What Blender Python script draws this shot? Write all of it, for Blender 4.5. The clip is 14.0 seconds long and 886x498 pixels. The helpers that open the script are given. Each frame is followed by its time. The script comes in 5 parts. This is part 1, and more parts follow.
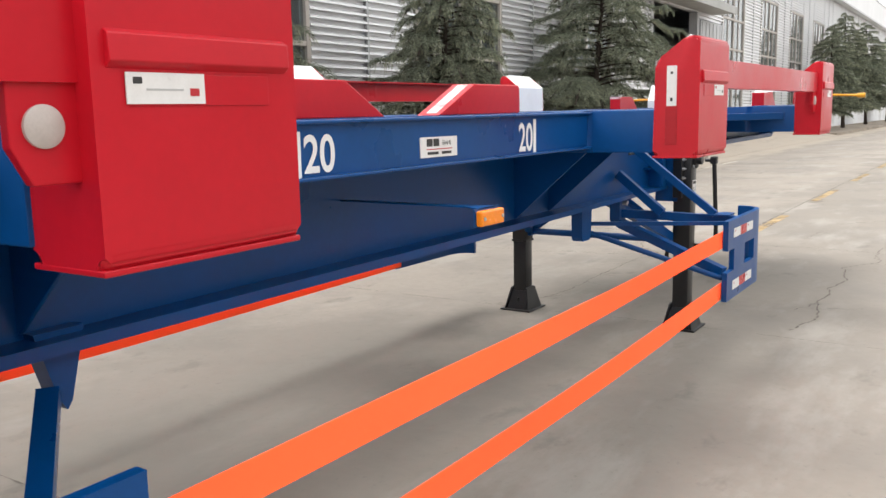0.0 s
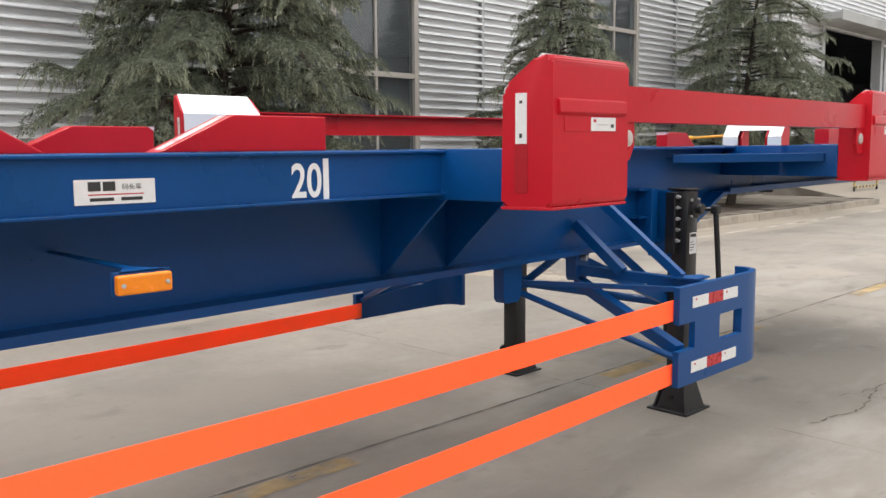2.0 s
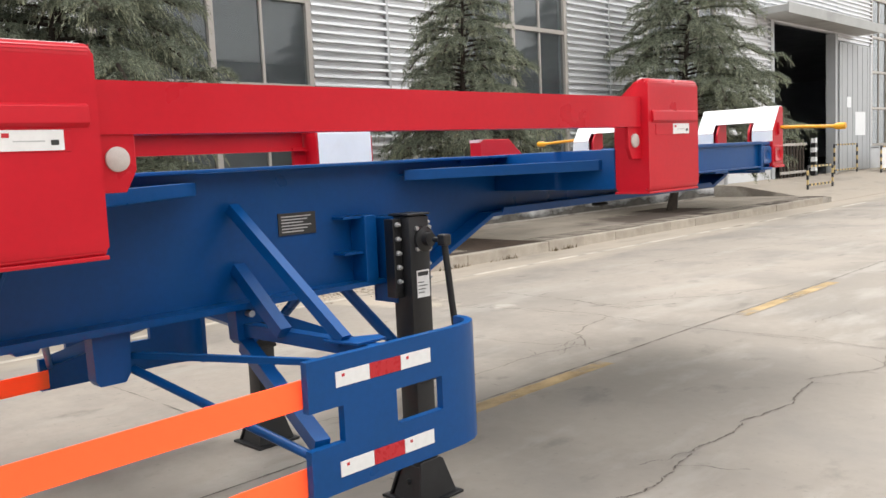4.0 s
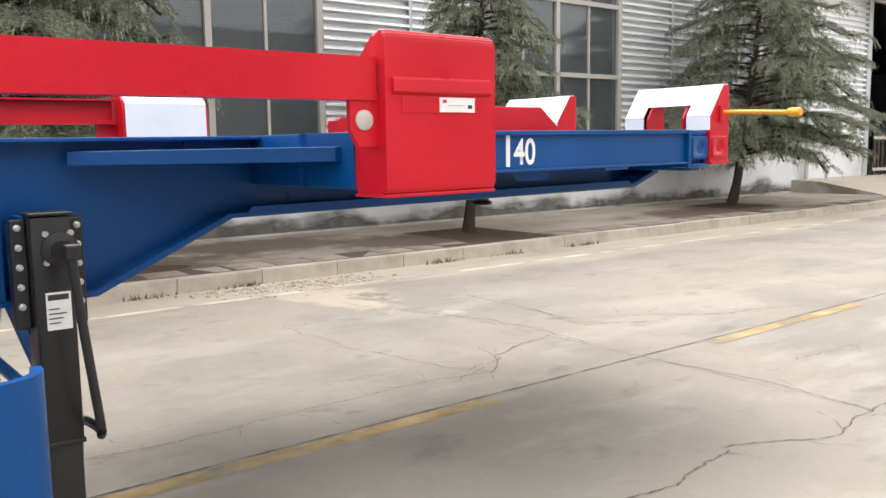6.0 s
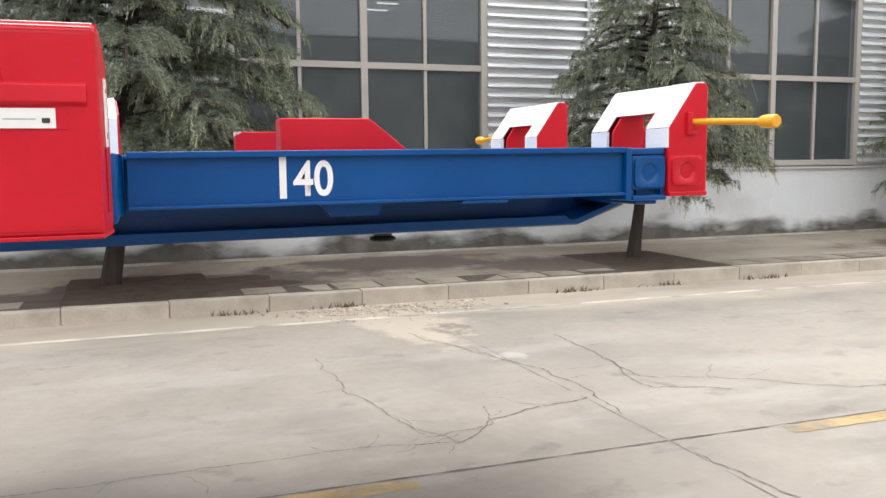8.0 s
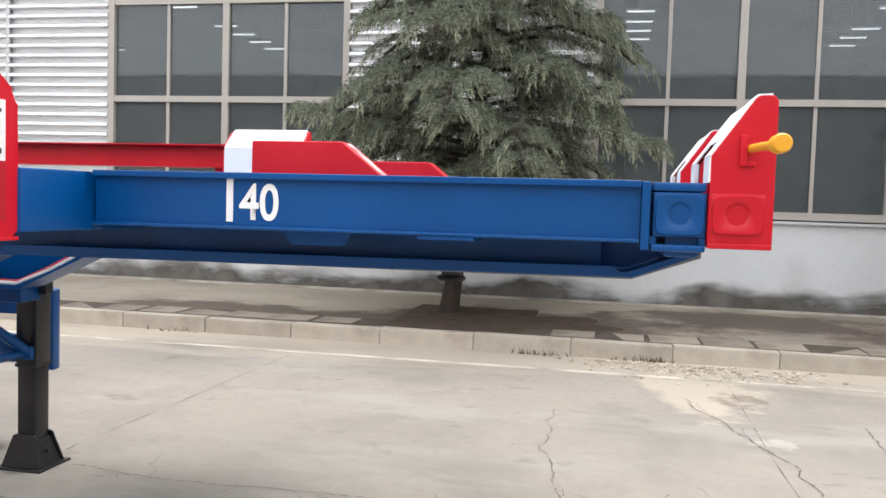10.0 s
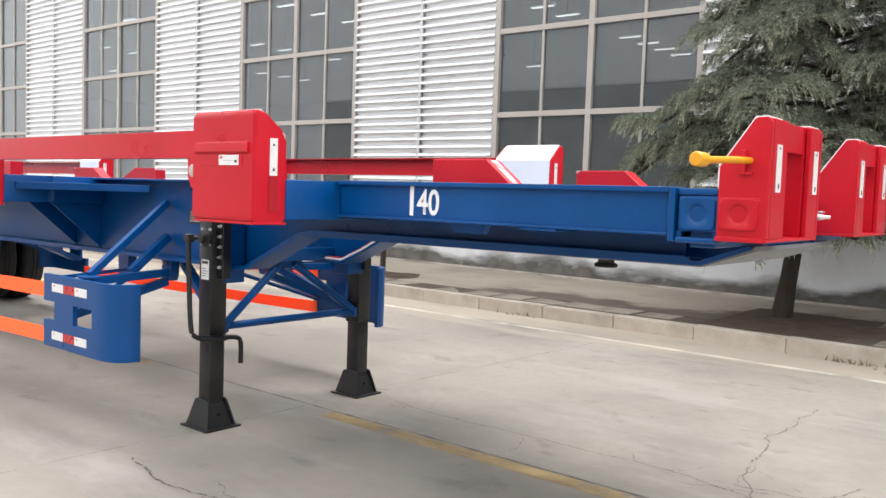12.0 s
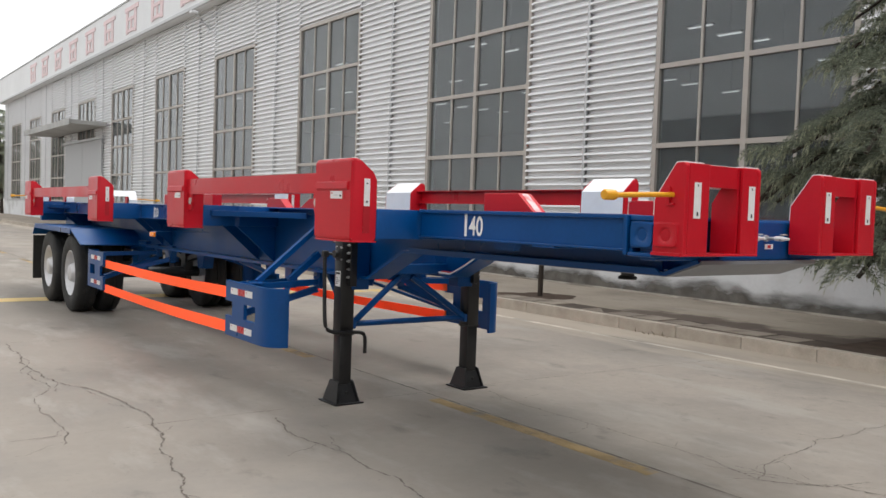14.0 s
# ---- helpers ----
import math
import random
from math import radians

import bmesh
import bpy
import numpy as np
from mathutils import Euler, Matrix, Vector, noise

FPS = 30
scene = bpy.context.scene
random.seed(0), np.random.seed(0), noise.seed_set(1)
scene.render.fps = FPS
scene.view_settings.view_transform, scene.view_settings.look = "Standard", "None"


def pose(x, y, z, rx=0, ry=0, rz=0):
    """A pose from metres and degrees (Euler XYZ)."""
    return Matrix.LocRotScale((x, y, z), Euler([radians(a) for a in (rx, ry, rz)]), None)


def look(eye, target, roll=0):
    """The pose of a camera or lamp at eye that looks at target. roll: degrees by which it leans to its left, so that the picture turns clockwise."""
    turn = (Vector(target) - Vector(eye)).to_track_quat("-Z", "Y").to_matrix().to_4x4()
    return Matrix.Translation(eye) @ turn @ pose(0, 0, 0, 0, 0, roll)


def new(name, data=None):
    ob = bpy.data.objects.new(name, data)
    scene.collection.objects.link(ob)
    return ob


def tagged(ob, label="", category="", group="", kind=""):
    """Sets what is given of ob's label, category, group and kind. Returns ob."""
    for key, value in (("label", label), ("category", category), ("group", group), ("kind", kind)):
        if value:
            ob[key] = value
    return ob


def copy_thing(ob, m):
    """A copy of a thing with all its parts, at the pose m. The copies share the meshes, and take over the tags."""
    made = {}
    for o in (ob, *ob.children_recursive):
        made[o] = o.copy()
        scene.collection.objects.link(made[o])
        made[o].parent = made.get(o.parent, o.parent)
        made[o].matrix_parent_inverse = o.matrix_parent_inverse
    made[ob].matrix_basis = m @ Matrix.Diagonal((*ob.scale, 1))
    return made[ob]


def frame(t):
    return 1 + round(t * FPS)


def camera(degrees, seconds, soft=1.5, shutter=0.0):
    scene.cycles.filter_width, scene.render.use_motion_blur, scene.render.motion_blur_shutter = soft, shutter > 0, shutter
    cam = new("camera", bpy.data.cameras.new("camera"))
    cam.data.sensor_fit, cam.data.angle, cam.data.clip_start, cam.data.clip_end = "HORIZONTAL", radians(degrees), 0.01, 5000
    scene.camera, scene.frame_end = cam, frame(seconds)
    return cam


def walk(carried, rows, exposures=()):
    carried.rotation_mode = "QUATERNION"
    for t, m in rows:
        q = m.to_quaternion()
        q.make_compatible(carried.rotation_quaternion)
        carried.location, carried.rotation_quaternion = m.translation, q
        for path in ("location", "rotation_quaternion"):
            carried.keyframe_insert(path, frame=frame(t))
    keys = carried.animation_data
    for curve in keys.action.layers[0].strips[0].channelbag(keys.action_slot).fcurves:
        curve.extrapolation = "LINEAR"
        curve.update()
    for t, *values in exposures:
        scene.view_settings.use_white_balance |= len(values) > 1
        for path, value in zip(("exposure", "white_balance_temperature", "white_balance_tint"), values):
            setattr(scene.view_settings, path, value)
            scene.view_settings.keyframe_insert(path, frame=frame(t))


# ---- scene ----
cam = camera(55.2, 14.0)
METRES, EYE, TILT, LEAN, TURN = 11.9386, 1.54, 0.0, 0.0, 33.3
ROWS = [
    (0.0, 0.0, 0.0, 0.0, -0.18, -8.92, 1.14),
    (0.5, 0.0313, 0.0126, 0.0022, 2.54, -5.98, 1.09),
    (1.0, 0.0541, 0.0339, 0.0001, 8.64, -5.52, 1.12),
    (1.5, 0.083, 0.0491, -0.0001, 14.01, -5.82, 1.45),
    (2.0, 0.112, 0.0677, -0.0002, 12.04, -6.52, 0.43),
    (2.5, 0.1349, 0.0982, 0.001, 7.82, -6.43, 0.24),
    (3.0, 0.1627, 0.1244, 0.0006, 7.71, -5.95, 1.49),
    (5.5, 0.2834, 0.2764, -0.0018, 17.26, -6.75, 1.61),
    (6.0, 0.3098, 0.3059, -0.0025, 18.11, -6.86, 0.84),
    (6.5, 0.3352, 0.3401, -0.0007, 19.65, -6.12, 0.88),
    (7.0, 0.3606, 0.3741, -0.0002, 24.39, -5.82, 0.39),
    (9.5, 0.4585, 0.5432, -0.0007, 58.99, -4.11, -0.23),
    (10.0, 0.4633, 0.5713, -0.0029, 68.12, -3.22, -1.76),
    (10.5, 0.4752, 0.5944, -0.0028, 79.62, -3.19, -2.07),
    (11.0, 0.4995, 0.6162, -0.0007, 89.0, -3.86, -2.51),
    (11.5, 0.5285, 0.6304, 0.0005, 90.68, -4.07, -2.52),
    (12.0, 0.5561, 0.6498, -0.0005, 96.41, -3.86, -1.98),
    (12.5, 0.5789, 0.6681, 0.0015, 101.55, -3.38, -1.92),
    (13.0, 0.6052, 0.6887, 0.0006, 103.08, -3.17, -2.16),
    (13.5, 0.624, 0.7182, -0.0, 106.68, -2.8, -2.53),
    (14.0, 0.6371, 0.7391, 0.0017, 110.47, -2.49, -1.98),
]
# the camera's own exposure drifts with what it looks at
EXPOSURE = [(0.0, 0.65, 6500, 10), (0.5, 0.44, 6500, 10), (1.0, 0.31, 6500, 10), (1.5, 0.34, 6500, 10), (2.0, 0.54, 6500, 10), (3.0, 0.64, 6500, 10), (5.5, 0.99, 6500, 10), (7.0, 0.87, 6450, 10), (9.5, 0.97, 6250, 10), (11.0, 0.99, 6250, 10), (12.5, 0.79, 6350, 10), (14.0, 0.11, 6400, 10)]
walk(cam, [(t, pose(0, 0, EYE, TILT, LEAN, TURN) @ pose(METRES * x, METRES * y, METRES * z, 90 + pitch, roll, yaw)) for t, x, y, z, yaw, pitch, roll in ROWS], exposures=EXPOSURE)

# ---- light ----
world = bpy.data.worlds.new("overcast_sky")
scene.world = world
world.use_nodes = True
wn, wl = world.node_tree.nodes, world.node_tree.links
wn.clear()
sky = wn.new("ShaderNodeTexSky")
sky.sky_type = "NISHITA"
sky.sun_disc = False
sky.sun_elevation, sky.sun_rotation = radians(65), radians(-82)
sky.air_density, sky.dust_density, sky.ozone_density = 1.0, 4.0, 1.0
hsv = wn.new("ShaderNodeHueSaturation")
hsv.inputs["Saturation"].default_value = 0.22
# cloud cover: paler and brighter towards the zenith
geo = wn.new("ShaderNodeTexCoord")
sep = wn.new("ShaderNodeSeparateXYZ")
wl.new(geo.outputs["Generated"], sep.inputs[0])
rise = wn.new("ShaderNodeMapRange")
rise.inputs["To Min"].default_value, rise.inputs["To Max"].default_value = 0.95, 1.15
wl.new(sep.outputs["Z"], rise.inputs["Value"])
cloud = wn.new("ShaderNodeVectorMath")
cloud.operation = "SCALE"
veil = wn.new("ShaderNodeMix")
veil.data_type = "RGBA"
veil.inputs["Factor"].default_value = 0.75
veil.inputs["B"].default_value = (9.1, 9.05, 8.95, 1)
wl.new(hsv.outputs[0], veil.inputs["A"])
wl.new(veil.outputs["Result"], cloud.inputs[0])
wl.new(rise.outputs[0], cloud.inputs["Scale"])
wl.new(sky.outputs[0], hsv.inputs["Color"])
bg = wn.new("ShaderNodeBackground")
bg.inputs["Strength"].default_value = 0.15
wout = wn.new("ShaderNodeOutputWorld")
wl.new(cloud.outputs[0], bg.inputs["Color"])
wl.new(bg.outputs[0], wout.inputs["Surface"])
sun = new("sun", bpy.data.lights.new("sun", "SUN"))
sun.data.energy, sun.data.angle, sun.data.color = 1.5, radians(32), (1.0, 0.97, 0.93)
sun.matrix_world = look((-14, 2, 30), (0, 0, 0))


# ---- materials ----
def material(name, color, rough=0.5, metal=0.0, vary=0.12, scale=6.0, fine=60.0, bump=0.15, fleck=None, island=0.0, spec=0.5, stretch=(1, 1, 1), coat=0.0, piece=0.0):
    """Painted, cast or grown surface: two scales of noise in colour, a fine relief, optional stains."""
    m = bpy.data.materials.new(name)
    m.use_nodes = True
    n, l = m.node_tree.nodes, m.node_tree.links
    b = n["Principled BSDF"]
    b.inputs["Metallic"].default_value = metal
    b.inputs["Specular IOR Level"].default_value = spec
    b.inputs["Coat Weight"].default_value = coat
    b.inputs["Coat Roughness"].default_value = 0.12
    tc = n.new("ShaderNodeTexCoord")
    mp = n.new("ShaderNodeMapping")
    mp.inputs["Scale"].default_value = stretch
    l.new(tc.outputs["Object"], mp.inputs["Vector"])
    big, small = n.new("ShaderNodeTexNoise"), n.new("ShaderNodeTexNoise")
    for t, s, d in ((big, scale, 5), (small, fine, 3)):
        t.inputs["Scale"].default_value, t.inputs["Detail"].default_value = s, d
        l.new(mp.outputs[0], t.inputs["Vector"])
    mix = n.new("ShaderNodeMath")
    mix.operation = "MULTIPLY_ADD"
    mix.inputs[1].default_value = 0.4
    l.new(small.outputs["Fac"], mix.inputs[0])
    l.new(big.outputs["Fac"], mix.inputs[2])
    ramp = n.new("ShaderNodeMapRange")
    ramp.inputs["From Min"].default_value, ramp.inputs["From Max"].default_value = 0.4, 1.0
    ramp.inputs["To Min"].default_value, ramp.inputs["To Max"].default_value = 1 - vary, 1 + vary
    l.new(mix.outputs[0], ramp.inputs["Value"])
    value = ramp.outputs[0]
    for amount, node, socket in ((island, "ShaderNodeNewGeometry", "Random Per Island"), (piece, "ShaderNodeObjectInfo", "Random")):
        if amount:
            g = n.new(node)
            r2 = n.new("ShaderNodeMapRange")
            r2.inputs["To Min"].default_value, r2.inputs["To Max"].default_value = 1 - amount, 1 + amount
            l.new(g.outputs[socket], r2.inputs["Value"])
            mu = n.new("ShaderNodeMath")
            mu.operation = "MULTIPLY"
            l.new(value, mu.inputs[0])
            l.new(r2.outputs[0], mu.inputs[1])
            value = mu.outputs[0]
    sc = n.new("ShaderNodeVectorMath")
    sc.operation = "SCALE"
    sc.inputs[0].default_value = color
    l.new(value, sc.inputs["Scale"])
    out = sc.outputs[0]
    if fleck:
        tint, amount, fscale, lo, hi = fleck
        st = n.new("ShaderNodeTexNoise")
        st.inputs["Scale"].default_value, st.inputs["Detail"].default_value = fscale, 8
        l.new(mp.outputs[0], st.inputs["Vector"])
        fr = n.new("ShaderNodeMapRange")
        fr.inputs["From Min"].default_value, fr.inputs["From Max"].default_value = lo, hi
        fr.inputs["To Max"].default_value = amount
        l.new(st.outputs["Fac"], fr.inputs["Value"])
        mx = n.new("ShaderNodeMix")
        mx.data_type = "RGBA"
        mx.inputs["B"].default_value = (*tint, 1)
        l.new(fr.outputs[0], mx.inputs["Factor"])
        l.new(out, mx.inputs["A"])
        out = mx.outputs["Result"]
    l.new(out, b.inputs["Base Color"])
    rr = n.new("ShaderNodeMapRange")
    rr.inputs["From Min"].default_value, rr.inputs["From Max"].default_value = 0.3, 0.75
    rr.inputs["To Min"].default_value, rr.inputs["To Max"].default_value = max(0.03, rough - 0.08), min(1, rough + 0.1)
    l.new(big.outputs["Fac"], rr.inputs["Value"])
    l.new(rr.outputs[0], b.inputs["Roughness"])
    if bump:
        bp = n.new("ShaderNodeBump")
        bp.inputs["Strength"].default_value, bp.inputs["Distance"].default_value = bump, 0.01
        l.new(mix.outputs[0], bp.inputs["Height"])
        l.new(bp.outputs[0], b.inputs["Normal"])
    return m


def soften(m, amount):
    """Thin cloth or leaf: part of the light passes through."""
    n, l = m.node_tree.nodes, m.node_tree.links
    b = n["Principled BSDF"]
    tr, mx = n.new("ShaderNodeBsdfTranslucent"), n.new("ShaderNodeMixShader")
    l.new(b.inputs["Base Color"].links[0].from_socket, tr.inputs["Color"])
    mx.inputs[0].default_value = amount
    l.new(b.outputs[0], mx.inputs[1])
    l.new(tr.outputs[0], mx.inputs[2])
    l.new(mx.outputs[0], n["Material Output"].inputs["Surface"])


BLUE = material("blue_paint", (0.0007, 0.061, 0.228), 0.34, vary=0.16, scale=2.2, fine=40, bump=0.05, spec=0.30, fleck=((0.002, 0.067, 0.208), 0.5, 3.0, 0.52, 0.78))
RED = material("red_paint", (0.53, 0.008, 0.020), 0.34, vary=0.10, scale=2.5, fine=45, bump=0.05, spec=0.30, fleck=((0.46, 0.010, 0.022), 0.4, 4.0, 0.55, 0.8))
SLOT_SHADE_RED = material("slot_shade_red", (0.40, 0.010, 0.018), 0.45, vary=0.10, scale=2.5, fine=45, bump=0.06, spec=0.3)
WHITE = material("white_paint", (0.80, 0.81, 0.82), 0.42, vary=0.04, scale=4, fine=50, bump=0.06, fleck=((0.62, 0.60, 0.57), 0.3, 5.0, 0.58, 0.8))
PALE_PINK = material("pale_pink_paint", (0.74, 0.52, 0.52), 0.5, vary=0.12, scale=9, fleck=((0.58, 0.08, 0.09), 0.8, 16.0, 0.52, 0.66))
YELLOW = material("yellow_paint", (0.74, 0.345, 0.014), 0.4, vary=0.08, scale=8, bump=0.05)
BLACK = material("black_paint", (0.011, 0.011, 0.012), 0.38, vary=0.25, scale=9, fine=70, bump=0.12, fleck=((0.032, 0.032, 0.033), 0.4, 7.0, 0.58, 0.8))
ORANGE = material("orange_webbing", (1.0, 0.178, 0.056), 0.7, vary=0.02, scale=3, fine=220, bump=0.15, fleck=((0.96, 0.12, 0.03), 0.3, 4.0, 0.6, 0.85), spec=0.15)
# woven band brightened: light passing through is added on top of full reflection
on, ol = ORANGE.node_tree.nodes, ORANGE.node_tree.links
glow, both_ways, tint = on.new("ShaderNodeBsdfTranslucent"), on.new("ShaderNodeAddShader"), on.new("ShaderNodeVectorMath")
tint.operation = "SCALE"
tint.inputs["Scale"].default_value = 0.42
ol.new(on["Principled BSDF"].inputs["Base Color"].links[0].from_socket, tint.inputs[0])
ol.new(tint.outputs[0], glow.inputs["Color"])
ol.new(on["Principled BSDF"].outputs[0], both_ways.inputs[0])
ol.new(glow.outputs[0], both_ways.inputs[1])
ol.new(both_ways.outputs[0], on["Material Output"].inputs["Surface"])
TYRE = material("tyre_rubber", (0.018, 0.018, 0.018), 0.75, vary=0.25, scale=8, bump=0.2, fleck=((0.09, 0.085, 0.075), 0.4, 6.0, 0.55, 0.8))
PLATE = material("grey_rubbed_plate", (0.20, 0.21, 0.225), 0.45, metal=0.1, vary=0.14, scale=3, fine=30, bump=0.06, fleck=((0.12, 0.125, 0.135), 0.5, 2.0, 0.5, 0.75))
STEEL = material("galvanised_steel", (0.52, 0.52, 0.52), 0.42, metal=0.7, vary=0.12, scale=12, bump=0.1)
SILVER = material("silver_wheel_paint", (0.60, 0.60, 0.61), 0.36, metal=0.3, vary=0.12, scale=8, bump=0.05, fleck=((0.3, 0.28, 0.26), 0.5, 6.0, 0.55, 0.8))
AMBER = material("amber_lens", (0.90, 0.25, 0.01), 0.22, vary=0.08, scale=30, fine=150, bump=0.2)
REFLECT_WHITE = material("white_reflector", (0.78, 0.77, 0.76), 0.35, vary=0.05, scale=40, fine=250, bump=0.1)
LENS_PALE = material("dull_reflector_lens", (0.50, 0.44, 0.41), 0.4, vary=0.1, scale=30, fine=200, bump=0.15)
REFLECT_RED = material("red_reflector", (0.48, 0.012, 0.02), 0.3, vary=0.08, scale=40, fine=250, bump=0.1)
PRINT_DARK = material("dark_print", (0.03, 0.03, 0.03), 0.5, vary=0.1)
PRINT_RED = material("red_print", (0.5, 0.02, 0.03), 0.5, vary=0.1)
LETTER = material("white_lettering", (0.82, 0.82, 0.82), 0.5, vary=0.04, bump=0)
CONCRETE = material("road_concrete", (0.318, 0.281, 0.242), 0.78, vary=0.16, scale=0.55, fine=14, bump=0.35, fleck=((0.20, 0.185, 0.165), 0.6, 0.35, 0.48, 0.72), spec=0.3)
def worn(m, scale, lo, hi, stretch=(1, 1, 1)):
    """Rubs holes into a thin layer, so that what lies below shows."""
    n, l = m.node_tree.nodes, m.node_tree.links
    tc, mp, nz, mr, tr, mx = (n.new("ShaderNode" + k) for k in ("TexCoord", "Mapping", "TexNoise", "MapRange", "BsdfTransparent", "MixShader"))
    mp.inputs["Scale"].default_value = stretch
    l.new(tc.outputs["Object"], mp.inputs["Vector"])
    l.new(mp.outputs[0], nz.inputs["Vector"])
    nz.inputs["Scale"].default_value, nz.inputs["Detail"].default_value, nz.inputs["Roughness"].default_value = scale, 8, 0.65
    mr.inputs["From Min"].default_value, mr.inputs["From Max"].default_value = lo, hi
    l.new(nz.outputs["Fac"], mr.inputs["Value"])
    l.new(mr.outputs[0], mx.inputs[0])
    l.new(n["Principled BSDF"].outputs[0], mx.inputs[1])
    l.new(tr.outputs[0], mx.inputs[2])
    l.new(mx.outputs[0], n["Material Output"].inputs["Surface"])


def stain(m, tint, amount, scale, lo, hi, centre=None, size=(1, 1), reach=(1.0, 0.3), stretch=(1, 1), band=None):
    """Lays a ragged stain, or shade painted as one, over a ground material: everywhere, along a band of x, or round a
    centre.
    """
    n, l = m.node_tree.nodes, m.node_tree.links
    base = n["Principled BSDF"].inputs["Base Color"]
    src = base.links[0].from_socket
    tc, mp, nz, mr = (n.new("ShaderNode" + k) for k in ("TexCoord", "Mapping", "TexNoise", "MapRange"))
    mp.inputs["Scale"].default_value = (*stretch, 1)
    l.new(tc.outputs["Object"], mp.inputs["Vector"])
    l.new(mp.outputs[0], nz.inputs["Vector"])
    nz.inputs["Scale"].default_value, nz.inputs["Detail"].default_value, nz.inputs["Roughness"].default_value = scale, 9, 0.62
    mr.inputs["From Min"].default_value, mr.inputs["From Max"].default_value = lo, hi
    mr.inputs["To Max"].default_value = amount
    value = nz.outputs["Fac"]
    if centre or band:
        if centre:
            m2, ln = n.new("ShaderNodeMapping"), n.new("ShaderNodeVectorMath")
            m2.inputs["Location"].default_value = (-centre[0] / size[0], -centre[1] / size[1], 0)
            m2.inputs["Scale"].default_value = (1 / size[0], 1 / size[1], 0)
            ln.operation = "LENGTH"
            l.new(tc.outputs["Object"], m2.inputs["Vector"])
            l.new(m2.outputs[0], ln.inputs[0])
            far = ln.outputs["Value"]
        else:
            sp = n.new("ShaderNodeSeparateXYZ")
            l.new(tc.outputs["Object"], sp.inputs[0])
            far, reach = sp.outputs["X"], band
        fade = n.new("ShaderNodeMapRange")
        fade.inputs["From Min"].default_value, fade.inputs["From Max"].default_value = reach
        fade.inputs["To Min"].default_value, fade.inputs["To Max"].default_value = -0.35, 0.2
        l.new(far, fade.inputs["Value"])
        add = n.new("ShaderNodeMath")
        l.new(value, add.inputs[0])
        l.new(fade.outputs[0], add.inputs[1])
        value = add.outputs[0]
    l.new(value, mr.inputs["Value"])
    mx = n.new("ShaderNodeMix")
    mx.data_type = "RGBA"
    mx.inputs["B"].default_value = (*tint, 1)
    l.new(mr.outputs[0], mx.inputs["Factor"])
    l.new(src, mx.inputs["A"])
    l.new(mx.outputs["Result"], base)


stain(CONCRETE, (0.185, 0.168, 0.145), 0.46, 0.7, 0.30, 0.62, band=(-3.7, -2.44))           # darker middle slab, with the trailer's shade painted in along its edge
TAN = (0.46, 0.395, 0.32)
stain(CONCRETE, (0.20, 0.185, 0.168), 0.55, 0.9, 0.50, 0.68)                       # broad grey patches
stain(CONCRETE, (0.36, 0.335, 0.30), 0.6, 1.7, 0.52, 0.66, stretch=(1, .35))       # pale dusty drag marks
stain(CONCRETE, (0.14, 0.128, 0.115), 0.5, 3.2, 0.60, 0.70, stretch=(1, .6))       # dark spots
stain(CONCRETE, (0.17, 0.158, 0.142), 0.6, 24.0, 0.60, 0.74)                       # pitted surface
stain(CONCRETE, (0.19, 0.175, 0.155), 0.6, 0.8, 0.36, 0.62, centre=(-3.6, 3.5), size=(2.3, 3.0))   # trailer's shade darkened into the concrete under and beside it
stain(CONCRETE, TAN, 0.8, 1.3, 0.42, 0.66, band=(-5.7, -7.1), stretch=(1, .25))    # dust along the kerb
stain(CONCRETE, TAN, 0.9, 2.6, 0.44, 0.60, centre=(-6.4, 9.5), size=(1.9, .8))     # sand washed over the road
stain(CONCRETE, (0.125, 0.105, 0.085), 0.6, 5.0, 0.58, 0.74, centre=(-6.0, 9.75), size=(.6, .5))
stain(CONCRETE, (0.46, 0.42, 0.37), 0.6, 7.0, 0.52, 0.66, centre=(-4.75, 9.80), size=(.26, .28))
stain(CONCRETE, (0.125, 0.105, 0.085), 0.6, 4.0, 0.58, 0.72, centre=(-2.47, 14.9), size=(.3, .9))
PAVING = material("pavement_concrete", (0.320, 0.275, 0.222), 0.85, vary=0.2, scale=0.9, fine=16, bump=0.4, fleck=((0.20, 0.170, 0.140), 0.75, 0.6, 0.48, 0.68), spec=0.3)
PAVER = material("edge_paver", (0.275, 0.235, 0.192), 0.85, vary=0.22, scale=3, fine=30, bump=0.5, fleck=((0.13, 0.105, 0.085), 0.7, 2.2, 0.46, 0.66), piece=0.16, spec=0.3)
KERB = material("kerb_stone", (0.45, 0.40, 0.335), 0.85, vary=0.2, scale=3, fine=40, bump=0.5, fleck=((0.22, 0.185, 0.15), 0.55, 3.0, 0.50, 0.72), piece=0.10, spec=0.3)
CRACK = material("crack_dirt", (0.145, 0.127, 0.110), 0.95, vary=0.3, scale=5, bump=0.2, spec=0.1)
JOINT = material("joint_dirt", (0.095, 0.078, 0.064), 0.95, vary=0.3, scale=5, bump=0.2, spec=0.1)
SOIL = material("dark_soil", (0.085, 0.062, 0.048), 0.95, vary=0.4, scale=5, fine=60, bump=0.8, spec=0.1)
DUST = material("loose_grit", (0.46, 0.40, 0.33), 0.95, vary=0.25, scale=6, fine=60, bump=0.6, spec=0.1, island=0.25)
LINE_WHITE = material("worn_white_line", (0.68, 0.62, 0.53), 0.8, vary=0.12, scale=3, fine=40, bump=0.2, fleck=((0.36, 0.325, 0.28), 0.9, 1.6, 0.50, 0.66))
